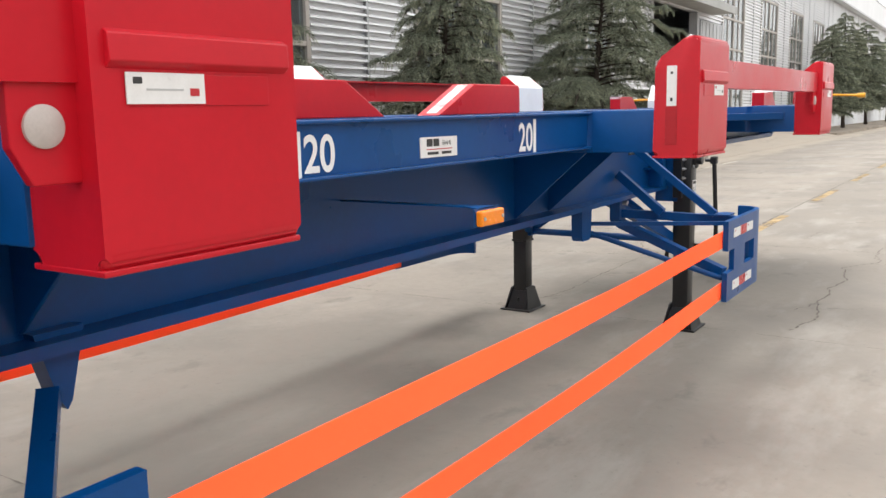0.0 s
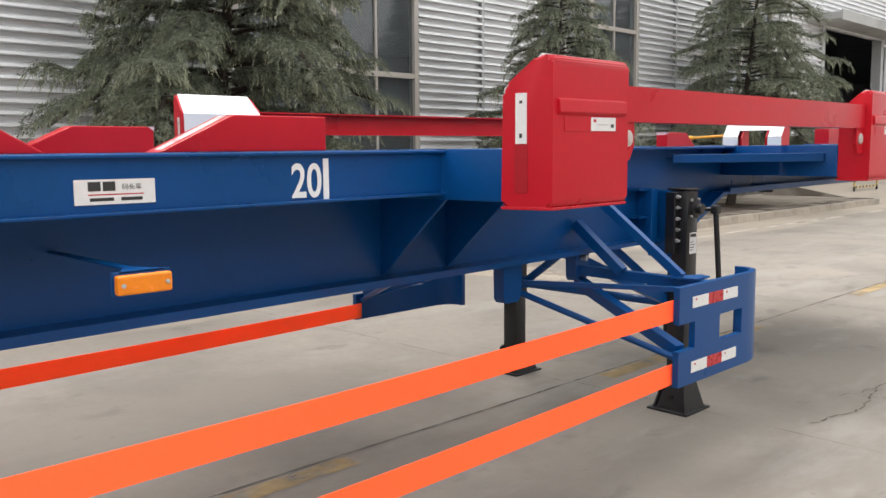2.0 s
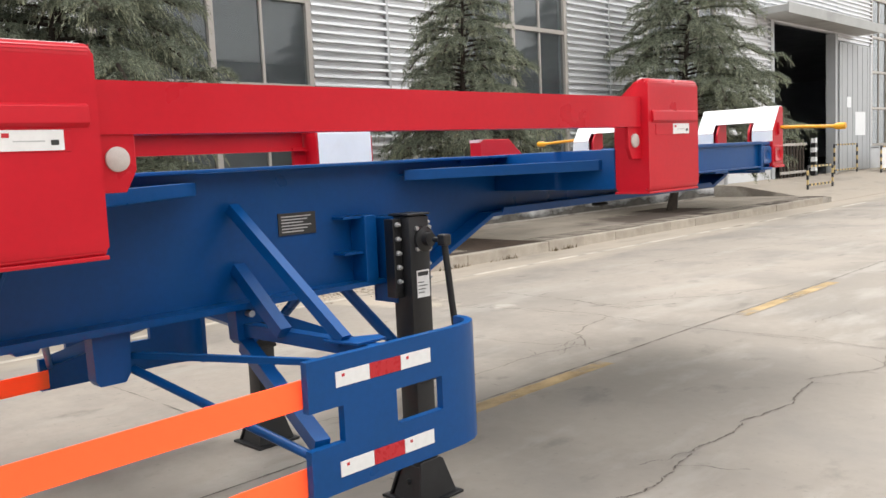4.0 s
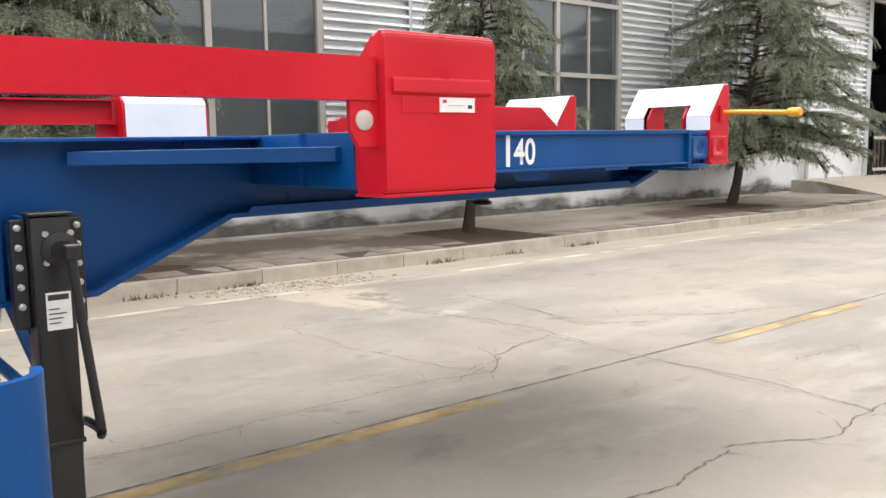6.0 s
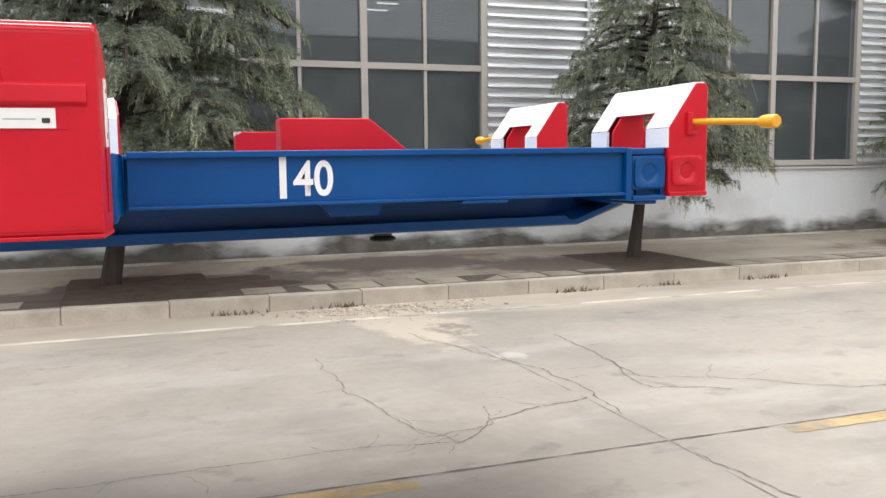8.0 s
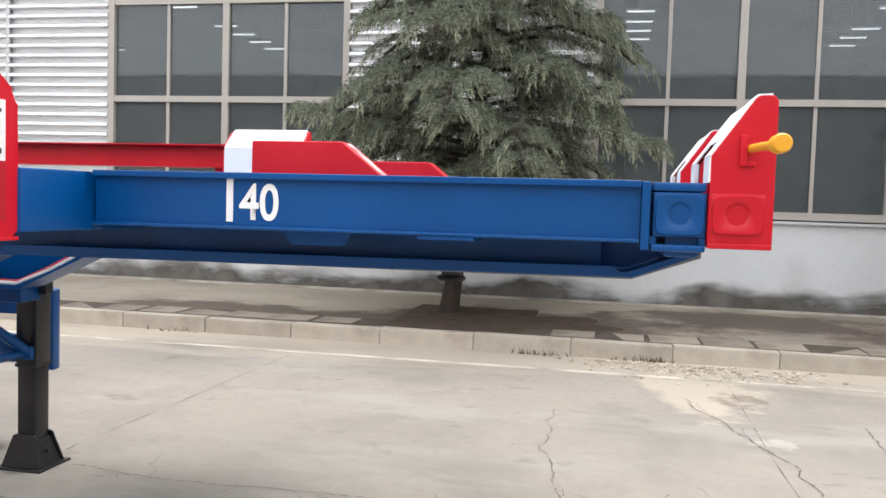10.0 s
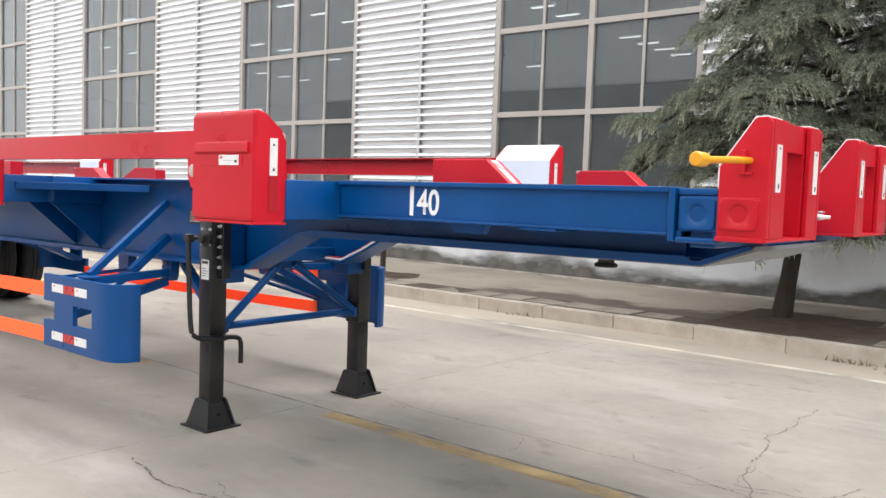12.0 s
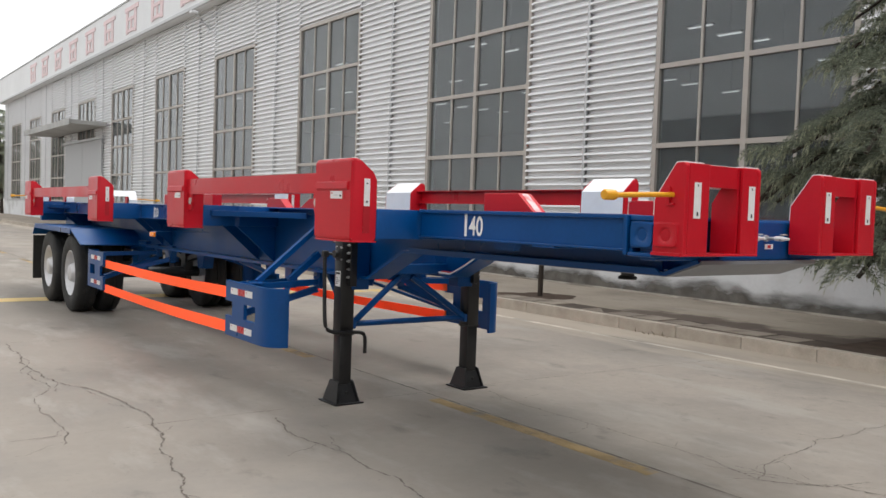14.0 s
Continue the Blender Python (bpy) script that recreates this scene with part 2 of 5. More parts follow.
LINE_YELLOW = material("worn_yellow_line", (0.40, 0.285, 0.14), 0.8, vary=0.15, scale=3, fine=40, bump=0.2, fleck=((0.28, 0.25, 0.215), 0.9, 5.0, 0.53, 0.66))
CROSS_YELLOW = material("yellow_line", (0.62, 0.46, 0.20), 0.75, vary=0.12, scale=3, fine=40, bump=0.2)
worn(LINE_YELLOW, 3.2, 0.40, 0.86, (1, .5, 1))
worn(LINE_WHITE, 2.0, 0.42, 0.82, (1, .3, 1))
worn(CRACK, 5.0, 0.50, 0.75)
PLINTH = material("whitewashed_plinth", (0.66, 0.67, 0.68), 0.85, vary=0.10, scale=0.8, fine=20, bump=0.3, fleck=((0.36, 0.35, 0.33), 0.6, 0.7, 0.5, 0.72), spec=0.3)
CLADDING = material("silver_cladding", (0.74, 0.745, 0.755), 0.38, metal=0.30, vary=0.06, scale=0.7, fine=12, bump=0.04, fleck=((0.60, 0.60, 0.60), 0.4, 0.6, 0.55, 0.8))
FLASHING = material("grey_flashing", (0.52, 0.53, 0.54), 0.5, metal=0.2, vary=0.06, scale=2, bump=0.05)
FRAME = material("beige_window_frame", (0.42, 0.385, 0.35), 0.5, vary=0.06, scale=3, bump=0.05)
PARAPET = material("pale_parapet", (0.74, 0.75, 0.76), 0.7, vary=0.06, scale=0.6, fine=8, bump=0.1)
SIGN_RED = material("faded_red_sign", (0.72, 0.57, 0.58), 0.6, vary=0.14, scale=1.5)
CANOPY = material("weathered_canopy_concrete", (0.40, 0.40, 0.39), 0.8, vary=0.14, scale=1.2, fine=20, bump=0.2, fleck=((0.22, 0.215, 0.21), 0.5, 0.8, 0.5, 0.7))
DOOR = material("grey_door", (0.42, 0.43, 0.44), 0.55, vary=0.06, scale=2, bump=0.05)
HALL = material("hall_interior", (0.34, 0.34, 0.34), 0.85, vary=0.25, scale=0.6, bump=0.1)
BARK = material("grey_bark", (0.055, 0.044, 0.037), 0.92, vary=0.35, scale=14, fine=60, bump=0.9, stretch=(1, 1, 0.25), spec=0.1)
NEEDLE = material("cedar_needles", (0.178, 0.198, 0.147), 0.75, vary=0.25, scale=1.4, fine=9, bump=0, island=0.35, spec=0.15)
SHOOT = material("cedar_young_shoots", (0.385, 0.40, 0.285), 0.75, vary=0.22, scale=1.4, fine=9, bump=0, island=0.30, spec=0.15)
soften(NEEDLE, 0.3)
soften(SHOOT, 0.35)
stain(PAVING, (0.36, 0.315, 0.265), 0.7, 1.1, 0.50, 0.66, stretch=(1, .4))
stain(PAVING, (0.11, 0.092, 0.076), 0.5, 2.6, 0.58, 0.72, stretch=(1, .5))
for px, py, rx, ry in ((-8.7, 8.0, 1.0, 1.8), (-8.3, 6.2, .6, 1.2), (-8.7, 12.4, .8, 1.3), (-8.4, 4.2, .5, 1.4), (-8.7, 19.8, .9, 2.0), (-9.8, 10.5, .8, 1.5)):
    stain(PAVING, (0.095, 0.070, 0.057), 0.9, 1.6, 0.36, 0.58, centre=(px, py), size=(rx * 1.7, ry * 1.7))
FOOTING = material("pale_footing", (0.40, 0.365, 0.32), 0.9, vary=0.3, scale=1.2, fine=20, bump=0.5, fleck=((0.14, 0.12, 0.10), 0.7, 1.1, 0.5, 0.64), spec=0.2)
MOULD_SHADE = material("wall_mould_shade", (0.15, 0.14, 0.125), 0.9, vary=0.35, scale=2.5, fine=30, bump=0.3, fleck=((0.085, 0.075, 0.065), 0.7, 3.2, 0.45, 0.62), spec=0.2)


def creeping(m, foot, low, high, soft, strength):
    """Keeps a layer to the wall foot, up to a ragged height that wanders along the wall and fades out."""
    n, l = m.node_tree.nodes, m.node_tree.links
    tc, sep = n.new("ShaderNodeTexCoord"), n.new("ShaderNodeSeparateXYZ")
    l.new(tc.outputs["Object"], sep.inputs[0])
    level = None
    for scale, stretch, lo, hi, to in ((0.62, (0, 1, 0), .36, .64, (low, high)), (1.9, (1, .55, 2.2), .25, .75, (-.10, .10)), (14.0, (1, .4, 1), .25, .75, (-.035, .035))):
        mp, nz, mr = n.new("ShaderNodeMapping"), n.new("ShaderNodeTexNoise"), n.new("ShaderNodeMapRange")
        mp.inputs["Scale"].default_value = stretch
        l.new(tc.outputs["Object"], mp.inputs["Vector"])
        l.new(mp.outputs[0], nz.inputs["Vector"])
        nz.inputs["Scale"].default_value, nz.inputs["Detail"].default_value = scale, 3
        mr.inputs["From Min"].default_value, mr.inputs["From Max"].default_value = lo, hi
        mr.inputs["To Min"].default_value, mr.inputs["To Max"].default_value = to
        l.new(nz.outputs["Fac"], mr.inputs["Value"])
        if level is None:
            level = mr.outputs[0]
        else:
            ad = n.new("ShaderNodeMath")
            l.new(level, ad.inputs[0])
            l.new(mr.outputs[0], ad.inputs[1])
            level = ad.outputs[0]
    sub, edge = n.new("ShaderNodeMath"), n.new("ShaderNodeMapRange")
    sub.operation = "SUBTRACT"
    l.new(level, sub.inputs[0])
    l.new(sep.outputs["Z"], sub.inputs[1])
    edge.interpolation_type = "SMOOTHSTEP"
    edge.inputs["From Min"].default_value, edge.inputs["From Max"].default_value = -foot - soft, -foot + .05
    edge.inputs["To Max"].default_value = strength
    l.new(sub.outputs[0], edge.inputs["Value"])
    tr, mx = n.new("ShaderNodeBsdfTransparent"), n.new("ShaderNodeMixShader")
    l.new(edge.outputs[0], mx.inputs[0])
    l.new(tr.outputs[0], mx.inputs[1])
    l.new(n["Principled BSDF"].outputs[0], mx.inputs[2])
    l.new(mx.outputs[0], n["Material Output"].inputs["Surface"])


# deepened beyond the mould itself, to carry the cedars' shade on the wall
creeping(MOULD_SHADE, 0.17, -0.02, 0.22, 0.26, 0.9)
BLOCKER = material("light_blocker_grey", (0.26, 0.26, 0.255), 0.9, vary=0.1, scale=0.4)
WEED = material("dry_weed", (0.19, 0.15, 0.10), 0.9, vary=0.3, scale=10, bump=0, island=0.4, spec=0.1)

GLASS = bpy.data.materials.new("window_glass")
GLASS.use_nodes = True
gb = GLASS.node_tree.nodes["Principled BSDF"]
gb.inputs["Base Color"].default_value = (0.55, 0.60, 0.62, 1)
gb.inputs["Transmission Weight"].default_value = 0.93
gb.inputs["Roughness"].default_value = 0.02
gb.inputs["IOR"].default_value = 1.45
GLOW = bpy.data.materials.new("strip_lamp_glow")
GLOW.use_nodes = True
ge = GLOW.node_tree.nodes["Principled BSDF"]
ge.inputs["Emission Color"].default_value = (1.0, 0.97, 0.92, 1)
ge.inputs["Emission Strength"].default_value = 1.0


# ---- mesh helpers ----
def box(x0, x1, y0, y1, z0, z1, bevel=0.0, bm=None):
    b = bmesh.new()
    bmesh.ops.create_cube(b, size=1)
    for v in b.verts:
        v.co = Vector(((x0 + x1) / 2 + v.co.x * (x1 - x0), (y0 + y1) / 2 + v.co.y * (y1 - y0), (z0 + z1) / 2 + v.co.z * (z1 - z0)))
    if bevel:
        bmesh.ops.bevel(b, geom=b.edges[:], offset=bevel, segments=2, profile=0.5, affect="EDGES")
    return b if bm is None else join(bm, b)


def join(a, b):
    """Adds mesh b to mesh a."""
    me = bpy.data.meshes.new("tmp")
    b.to_mesh(me)
    a.from_mesh(me)
    bpy.data.meshes.remove(me)
    b.free()
    return a


def prism(points, axis, lo, hi, bevel=0.0, segments=2):
    """An outline in the plane across axis ('x': points are y, z; 'y': x, z; 'z': x, y), drawn out from lo to hi."""
    b = bmesh.new()
    def place(p, w):
        return {"x": (w, p[0], p[1]), "y": (p[0], w, p[1]), "z": (p[0], p[1], w)}[axis]
    n = len(points)
    low = [b.verts.new(place(p, lo)) for p in points]
    high = [b.verts.new(place(p, hi)) for p in points]
    b.faces.new(low)
    b.faces.new(high[::-1])
    for i in range(n):
        b.faces.new((low[i], low[(i + 1) % n], high[(i + 1) % n], high[i]))
    if bevel:
        bmesh.ops.bevel(b, geom=b.edges[:], offset=bevel, segments=segments, profile=0.5, affect="EDGES")
    return b


def rounded(points, radius, steps=4):
    """An outline with its corners rounded."""
    out, n = [], len(points)
    for i in range(n):
        p, a, c = (Vector(points[j % n]) for j in (i, i - 1, i + 1))
        r = min(radius, (a - p).length * 0.45, (c - p).length * 0.45)
        u, w = p + (a - p).normalized() * r, p + (c - p).normalized() * r
        for k in range(steps + 1):
            t = k / steps
            out.append(tuple(u * (1 - t) ** 2 + p * 2 * t * (1 - t) + w * t ** 2))
    return out


def tube(path, radius, sides=10, square=False):
    """A round (or four-sided) bar along a path."""
    b = bmesh.new()
    pts = [Vector(p) for p in path]
    rings = []
    up = Vector((0.13, 0.21, 1)).normalized()
    if square:
        sides = 4
    for i, p in enumerate(pts):
        d = (pts[min(i + 1, len(pts) - 1)] - pts[max(i - 1, 0)]).normalized()
        ref = up if abs(d.dot(up)) < 0.9 else Vector((1, 0, 0))
        if square:
            ref = Vector((0, 0, 1)) if abs(d.z) < 0.95 else Vector((1, 0, 0))
        a = d.cross(ref).normalized()
        c = d.cross(a)
        off = math.pi / 4 if square else 0
        r = radius * (1.414 if square else 1)
        rings.append([b.verts.new(p + r * (math.cos(off + 2 * math.pi * k / sides) * a + math.sin(off + 2 * math.pi * k / sides) * c)) for k in range(sides)])
    for r0, r1 in zip(rings, rings[1:]):
        for k in range(sides):
            b.faces.new((r0[k], r0[(k + 1) % sides], r1[(k + 1) % sides], r1[k]))
    b.faces.new(rings[0])
    b.faces.new(rings[-1][::-1])
    return b


def eased(path, times=2):
    """Cuts the corners of a path into bends."""
    pts = [Vector(p) for p in path]
    for _ in range(times):
        out = [pts[0]]
        for p, q in zip(pts, pts[1:]):
            out += [p.lerp(q, .25), p.lerp(q, .75)]
        pts = out + [pts[-1]]
    return pts


def lathe(profile, axis_point, axis="x", steps=40, ring_shaped=False):
    """Turns (radius, along) pairs about an axis through axis_point."""
    b = bmesh.new()
    rings = []
    for r, w in profile:
        ring = []
        for k in range(steps):
            a = 2 * math.pi * k / steps
            c, s = r * math.cos(a), r * math.sin(a)
            off = {"x": (w, c, s), "y": (c, w, s), "z": (c, s, w)}[axis]
            ring.append(b.verts.new(Vector(axis_point) + Vector(off)))
        rings.append(ring)
    for r0, r1 in zip(rings, rings[1:] + (rings[:1] if ring_shaped else [])):
        for k in range(steps):
            b.faces.new((r0[k], r0[(k + 1) % steps], r1[(k + 1) % steps], r1[k]))
    if not ring_shaped:
        b.faces.new(rings[0])
        b.faces.new(rings[-1][::-1])
    return b


CX = -2.39
SLOPE, MID = 0.005, 4.0
MIRROR = Matrix.Translation((2 * CX, 0, 0)) @ Matrix.Diagonal((-1, 1, 1, 1))


def thing(name, at, label, category, group="", kind=""):
    ob = new(name)
    ob.location = at
    ob.empty_display_size = 0.1
    return tagged(ob, label, category, group, kind)


def part(name, bm, mat, parent, label="", m=None, smooth=False, tilt=False):
    """Links a mesh as one object under a thing or part; the mesh is in the world's place."""
    if m is not None:
        bm.transform(m)
    if tilt:
        for v in bm.verts:
            v.co.z += SLOPE * (v.co.y - MID)
    bmesh.ops.recalc_face_normals(bm, faces=bm.faces[:])
    me = bpy.data.meshes.new(name)
    bm.to_mesh(me)
    bm.free()
    me.materials.append(mat)
    if smooth:
        for p in me.polygons:
            p.use_smooth = True
        me.set_sharp_from_angle(angle=radians(40))
    ob = new(name, me)
    if parent is not None:
        ob.parent = parent
        if parent.type == "EMPTY":
            ob.matrix_parent_inverse = Matrix.Translation(-parent.location)
    return tagged(ob, label)


def structure(name, bm, mat, label, category, smooth=False):
    ob = part(name, bm, mat, None, "", smooth=smooth)
    return tagged(ob, label, category, kind="structure")


def lettering(body, width, height, m, bold=0.0):
    """Raised letters from the built-in font, as a mesh in the world's place; m carries the text's plane."""
    cu = bpy.data.curves.new("letters", "FONT")
    cu.body, cu.size, cu.extrude, cu.offset = body, 1.0, 0.0, bold
    ob = bpy.data.objects.new("letters", cu)
    scene.collection.objects.link(ob)
    bpy.context.view_layer.update()
    me = bpy.data.meshes.new_from_object(ob.evaluated_get(bpy.context.evaluated_depsgraph_get()))
    b = bmesh.new()
    b.from_mesh(me)
    bpy.data.objects.remove(ob)
    bpy.data.meshes.remove(me)
    bpy.data.curves.remove(cu)
    lo = [min(v.co[i] for v in b.verts) for i in (0, 1)]
    hi = [max(v.co[i] for v in b.verts) for i in (0, 1)]
    fit = Matrix.Diagonal((width / (hi[0] - lo[0]), height / (hi[1] - lo[1]), 1, 1)) @ Matrix.Translation((-lo[0], -lo[1], 0))
    b.transform(m @ fit)
    return b


# ---- ground ----
rnd = random.Random(7)


def road_z(x):
    """The road falls slightly towards the kerb."""
    return .012 + .030 * max(0.0, min(1.0, (x + 7.4) / 4.2))


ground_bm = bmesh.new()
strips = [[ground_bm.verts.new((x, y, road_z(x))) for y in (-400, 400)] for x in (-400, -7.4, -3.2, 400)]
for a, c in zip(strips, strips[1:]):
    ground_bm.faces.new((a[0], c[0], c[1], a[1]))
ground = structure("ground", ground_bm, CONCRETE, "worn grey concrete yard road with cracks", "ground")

KX, WX, KZ = -7.55, -10.9, 0.17
RAMP0, RAMP1, RAMPZ = 26.6, 52.0, 0.50
pave_bm = box(WX, KX - 0.15, -90, RAMP0, -0.2, KZ)
box(WX, KX - 0.15, RAMP1, 130, -0.2, KZ, bm=pave_bm)
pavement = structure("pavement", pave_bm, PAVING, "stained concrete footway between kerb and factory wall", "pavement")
drive_bm = prism([(WX, RAMPZ), (WX + .8, RAMPZ - .03), (KX - .2, .05), (KX, 0.020), (KX, -0.2), (WX, -0.2)], "y", RAMP0, RAMP1)
structure("ramp_side", prism([(WX, RAMPZ - .012), (WX + .8, RAMPZ - .042), (KX - .25, .06), (KX - .25, -.1), (WX, -.1)], "y", RAMP0 - .015, RAMP0 - .001), FOOTING, "thin plate over the side of the gate ramp", "ramp")
structure("driveway", drive_bm, CONCRETE, "concrete ramp up to the factory gate", "driveway")


def marking(name, x0, x1, y0, y1, mat, label, slant=0.0):
    b = bmesh.new()
    n = max(2, int((y1 - y0) / 0.08))
    r = random.Random(int(abs(y0 * 31 + x0 * 17)))
    rows = []
    for i in range(n + 1):
        y = y0 + (y1 - y0) * i / n
        ends = [x + slant * (y - 7) + r.uniform(-.007, .007) for x in (x0, x1)]
        rows.append([b.verts.new((x, y, road_z(x) + .004)) for x in ends])
    for a, c in zip(rows, rows[1:]):
        b.faces.new((a[0], a[1], c[1], c[0]))
    return structure(name, b, mat, label, "road marking")


marking("edge_line", -6.815, -6.715, -90, 26.5, LINE_WHITE, "faded white edge line along the kerb", .008)
for k in range(-7, 14):
    y = 6.05 + 4.40 * k
    marking("lane_dash", -2.555, -2.43, y, y + 2.25, LINE_YELLOW, "worn yellow dash on the concrete road")


for x0, x1 in ((-7.3, -3.2), (-3.199, 7.0)):
    marking("cross_line", x0, x1, -2.50, -2.02, CROSS_YELLOW, "worn yellow line across the yard")


def ribbon(b, a, c, width, wander, z=0.0035, jag=5, breaks=0.0):
    """A ragged crack from a to c: halved again and again with a sideways push."""
    pts = [Vector((*a, 0)), Vector((*c, 0))]
    push = (pts[1] - pts[0]).length * wander
    for _ in range(jag):
        nxt = []
        for p, q in zip(pts, pts[1:]):
            side = Vector((-(q - p).y, (q - p).x, 0)).normalized()
            nxt += [p, (p + q) / 2 + side * rnd.uniform(-push, push)]
        pts = nxt + [pts[-1]]
        push *= 0.58
    rows, ph, slow = [], rnd.uniform(0, 6.28), rnd.uniform(.5, .9)
    for i, p in enumerate(pts):
        d = (pts[min(i + 1, len(pts) - 1)] - pts[max(i - 1, 0)]).normalized()
        side = Vector((-d.y, d.x, 0))
        swell = .35 + .65 * abs(math.sin(ph + i * slow * .45)) ** 1.5
        w = width * .8 * rnd.uniform(0.5, 1.15) * swell * (0.25 if i in (0, len(pts) - 1) else 1)
        rows.append([b.verts.new((p.x + k * side.x * w, p.y + k * side.y * w, z + road_z(p.x))) for k in (1, -1)])
    for i, (r0, r1) in enumerate(zip(rows, rows[1:])):
        if not breaks or math.sin(ph * 1.7 + i * slow * .8) + rnd.uniform(-.5, .5) > -breaks:
            b.faces.new((r0[0], r0[1], r1[1], r1[0]))
    return pts


crack_bm = bmesh.new()
# lengthwise and crosswise joints
for k in range(-11, 17):
    y0, y1 = 5.80 + 3.94 * k, 5.80 + 3.94 * (k + 1)
    ribbon(crack_bm, (-2.578, y0), (-2.578, y1), 0.013, 0.0025, jag=7)
    ribbon(crack_bm, (1.75, y0), (1.75, y1), 0.012, 0.0025, jag=7)
    for x0, x1 in ((-6.6, -2.578), (-2.578, 1.75), (1.75, 6.0)):
        ribbon(crack_bm, (x0, y0), (x1, y0 - rnd.uniform(0, .1)), 0.0045, 0.004, jag=6, breaks=1.1)


def crack(width, *points):
    """A long crack through a few turning points, with short side cracks."""
    for a, c in zip(points, points[1:]):
        ln = math.dist(a, c)
        pts = ribbon(crack_bm, a, c, width, .075, jag=6, breaks=1.15)
        for _ in range(rnd.choice((0, 1, 1, 2))):
            p, ang = rnd.choice(pts), rnd.uniform(0, 6.28)
            ln = rnd.uniform(.12, .45)
            ribbon(crack_bm, (p.x, p.y), (p.x + ln * math.cos(ang), p.y + ln * math.sin(ang)), width * .5, .12, z=0.0045, jag=4)


crack(.006, (-3.07, 7.38), (-3.06, 7.94), (-3.01, 8.45))
crack(.009, (-3.01, 8.45), (-2.96, 8.71), (-3.28, 9.00), (-3.48, 9.76))
crack(.006, (-2.96, 8.69), (-3.29, 8.53), (-3.78, 8.46), (-5.24, 8.38))
crack(.008, (-4.38, 10.42), (-3.81, 10.36), (-3.04, 11.46), (-2.81, 12.34))
crack(.007, (-2.40, 9.76), (-1.31, 9.78), (-0.97, 9.71), (-0.85, 10.54))
crack(.007, (-0.97, 9.71), (-0.90, 9.21), (-1.19, 8.59))
crack(.005, (-1.82, 10.44), (-1.75, 11.22))
crack(.009, (-5.36, 10.50), (-4.55, 10.45), (-3.92, 10.30), (-3.51, 10.27), (-3.28, 10.73))
crack(.008, (-5.90, 9.34), (-4.97, 9.58), (-4.31, 9.82), (-3.79, 9.87), (-3.06, 9.76))
crack(.010, (-0.03, 1.91), (0.01, 3.44), (-0.29, 4.74), (-0.36, 5.60), (-0.16, 6.44), (-0.03, 7.41))
crack(.006, (0.01, 3.44), (0.23, 4.90), (0.30, 6.04))
crack(.009, (-1.13, 6.00), (-1.04, 6.68), (-1.09, 7.26), (-1.04, 8.04), (-1.14, 8.59))
crack(.006, (-3.08, 8.45), (-3.18, 8.98), (-3.54, 9.08))
crack(.006, (-3.10, 5.96), (-3.04, 6.32), (-3.02, 6.59), (-3.05, 7.03), (-3.07, 7.38))
crack(.008, (-2.89, 14.33), (-0.94, 15.79), (-0.17, 17.74))
crack(.009, (-3.88, 15.82), (-2.79, 17.74), (-1.92, 20.65))
crack(.007, (-1.72, 11.90), (0.22, 14.43))
crack(.007, (-5.39, 12.92), (-3.38, 18.24))
tagged(part("road_cracks", crack_bm, CRACK, None), "dark dirt-filled cracks and joints in the concrete", "cracks", kind="stuff")


def blotch(b, x, y, rx, ry, z, seed):
    """A flat ragged patch."""
    r = random.Random(seed)
    n = 26
    ph = [r.uniform(0, 6.28) for _ in range(4)]
    ring = []
    for k in range(n):
        a = 2 * math.pi * k / n
        s = 1 + sum(math.sin(a * (i + 2) + ph[i]) * .13 for i in range(4)) + r.uniform(-.06, .06)
        ring.append(b.verts.new((x + rx * s * math.cos(a), y + ry * s * math.sin(a), z)))
    b.faces.new(ring)


# ---- factory building ----
WIN_Y = [8.44 + 7.3 * k for k in range(-10, 3)] + [40.1 + 7.3 * k for k in range(0, 9)]
WIN_W, WZ0, WZ1, PLZ, EAVE = 3.74, 1.50, 7.25, 1.36, 9.3
Y0, Y1, GATE0, GATE1 = -68.0, 110.0, 30.5, 36.3
wall_bm = box(WX - 0.30, WX, Y0, GATE0, 0, PLZ)
box(WX - 0.30, WX, GATE1, Y1, 0, PLZ, bm=wall_bm)
wall_front = structure("wall_front", wall_bm, PLINTH, "stained whitewashed base of the factory wall", "wall")


def cladding(y0, y1, z0, z1, name="cladding_panel"):
    """Sheet metal with level ribs 0.15 m apart, bent in section and drawn out along y."""
    pts = []
    z = z0
    while z < z1 - 0.01:
        for dz, dx in ((0, 0.0), (0.060, 0.004), (0.066, 0.088), (0.074, 0.096), (0.112, 0.086)):
            if z + dz <= z1:
                pts.append((WX - 0.06 + dx, z + dz))
        z += 0.15
    pts.append((WX - 0.06, z1))
    pts += [(WX - 0.26, z1), (WX - 0.26, z0)]
    return part(name, prism(pts, "y", y0, y1), CLADDING, wall_front)


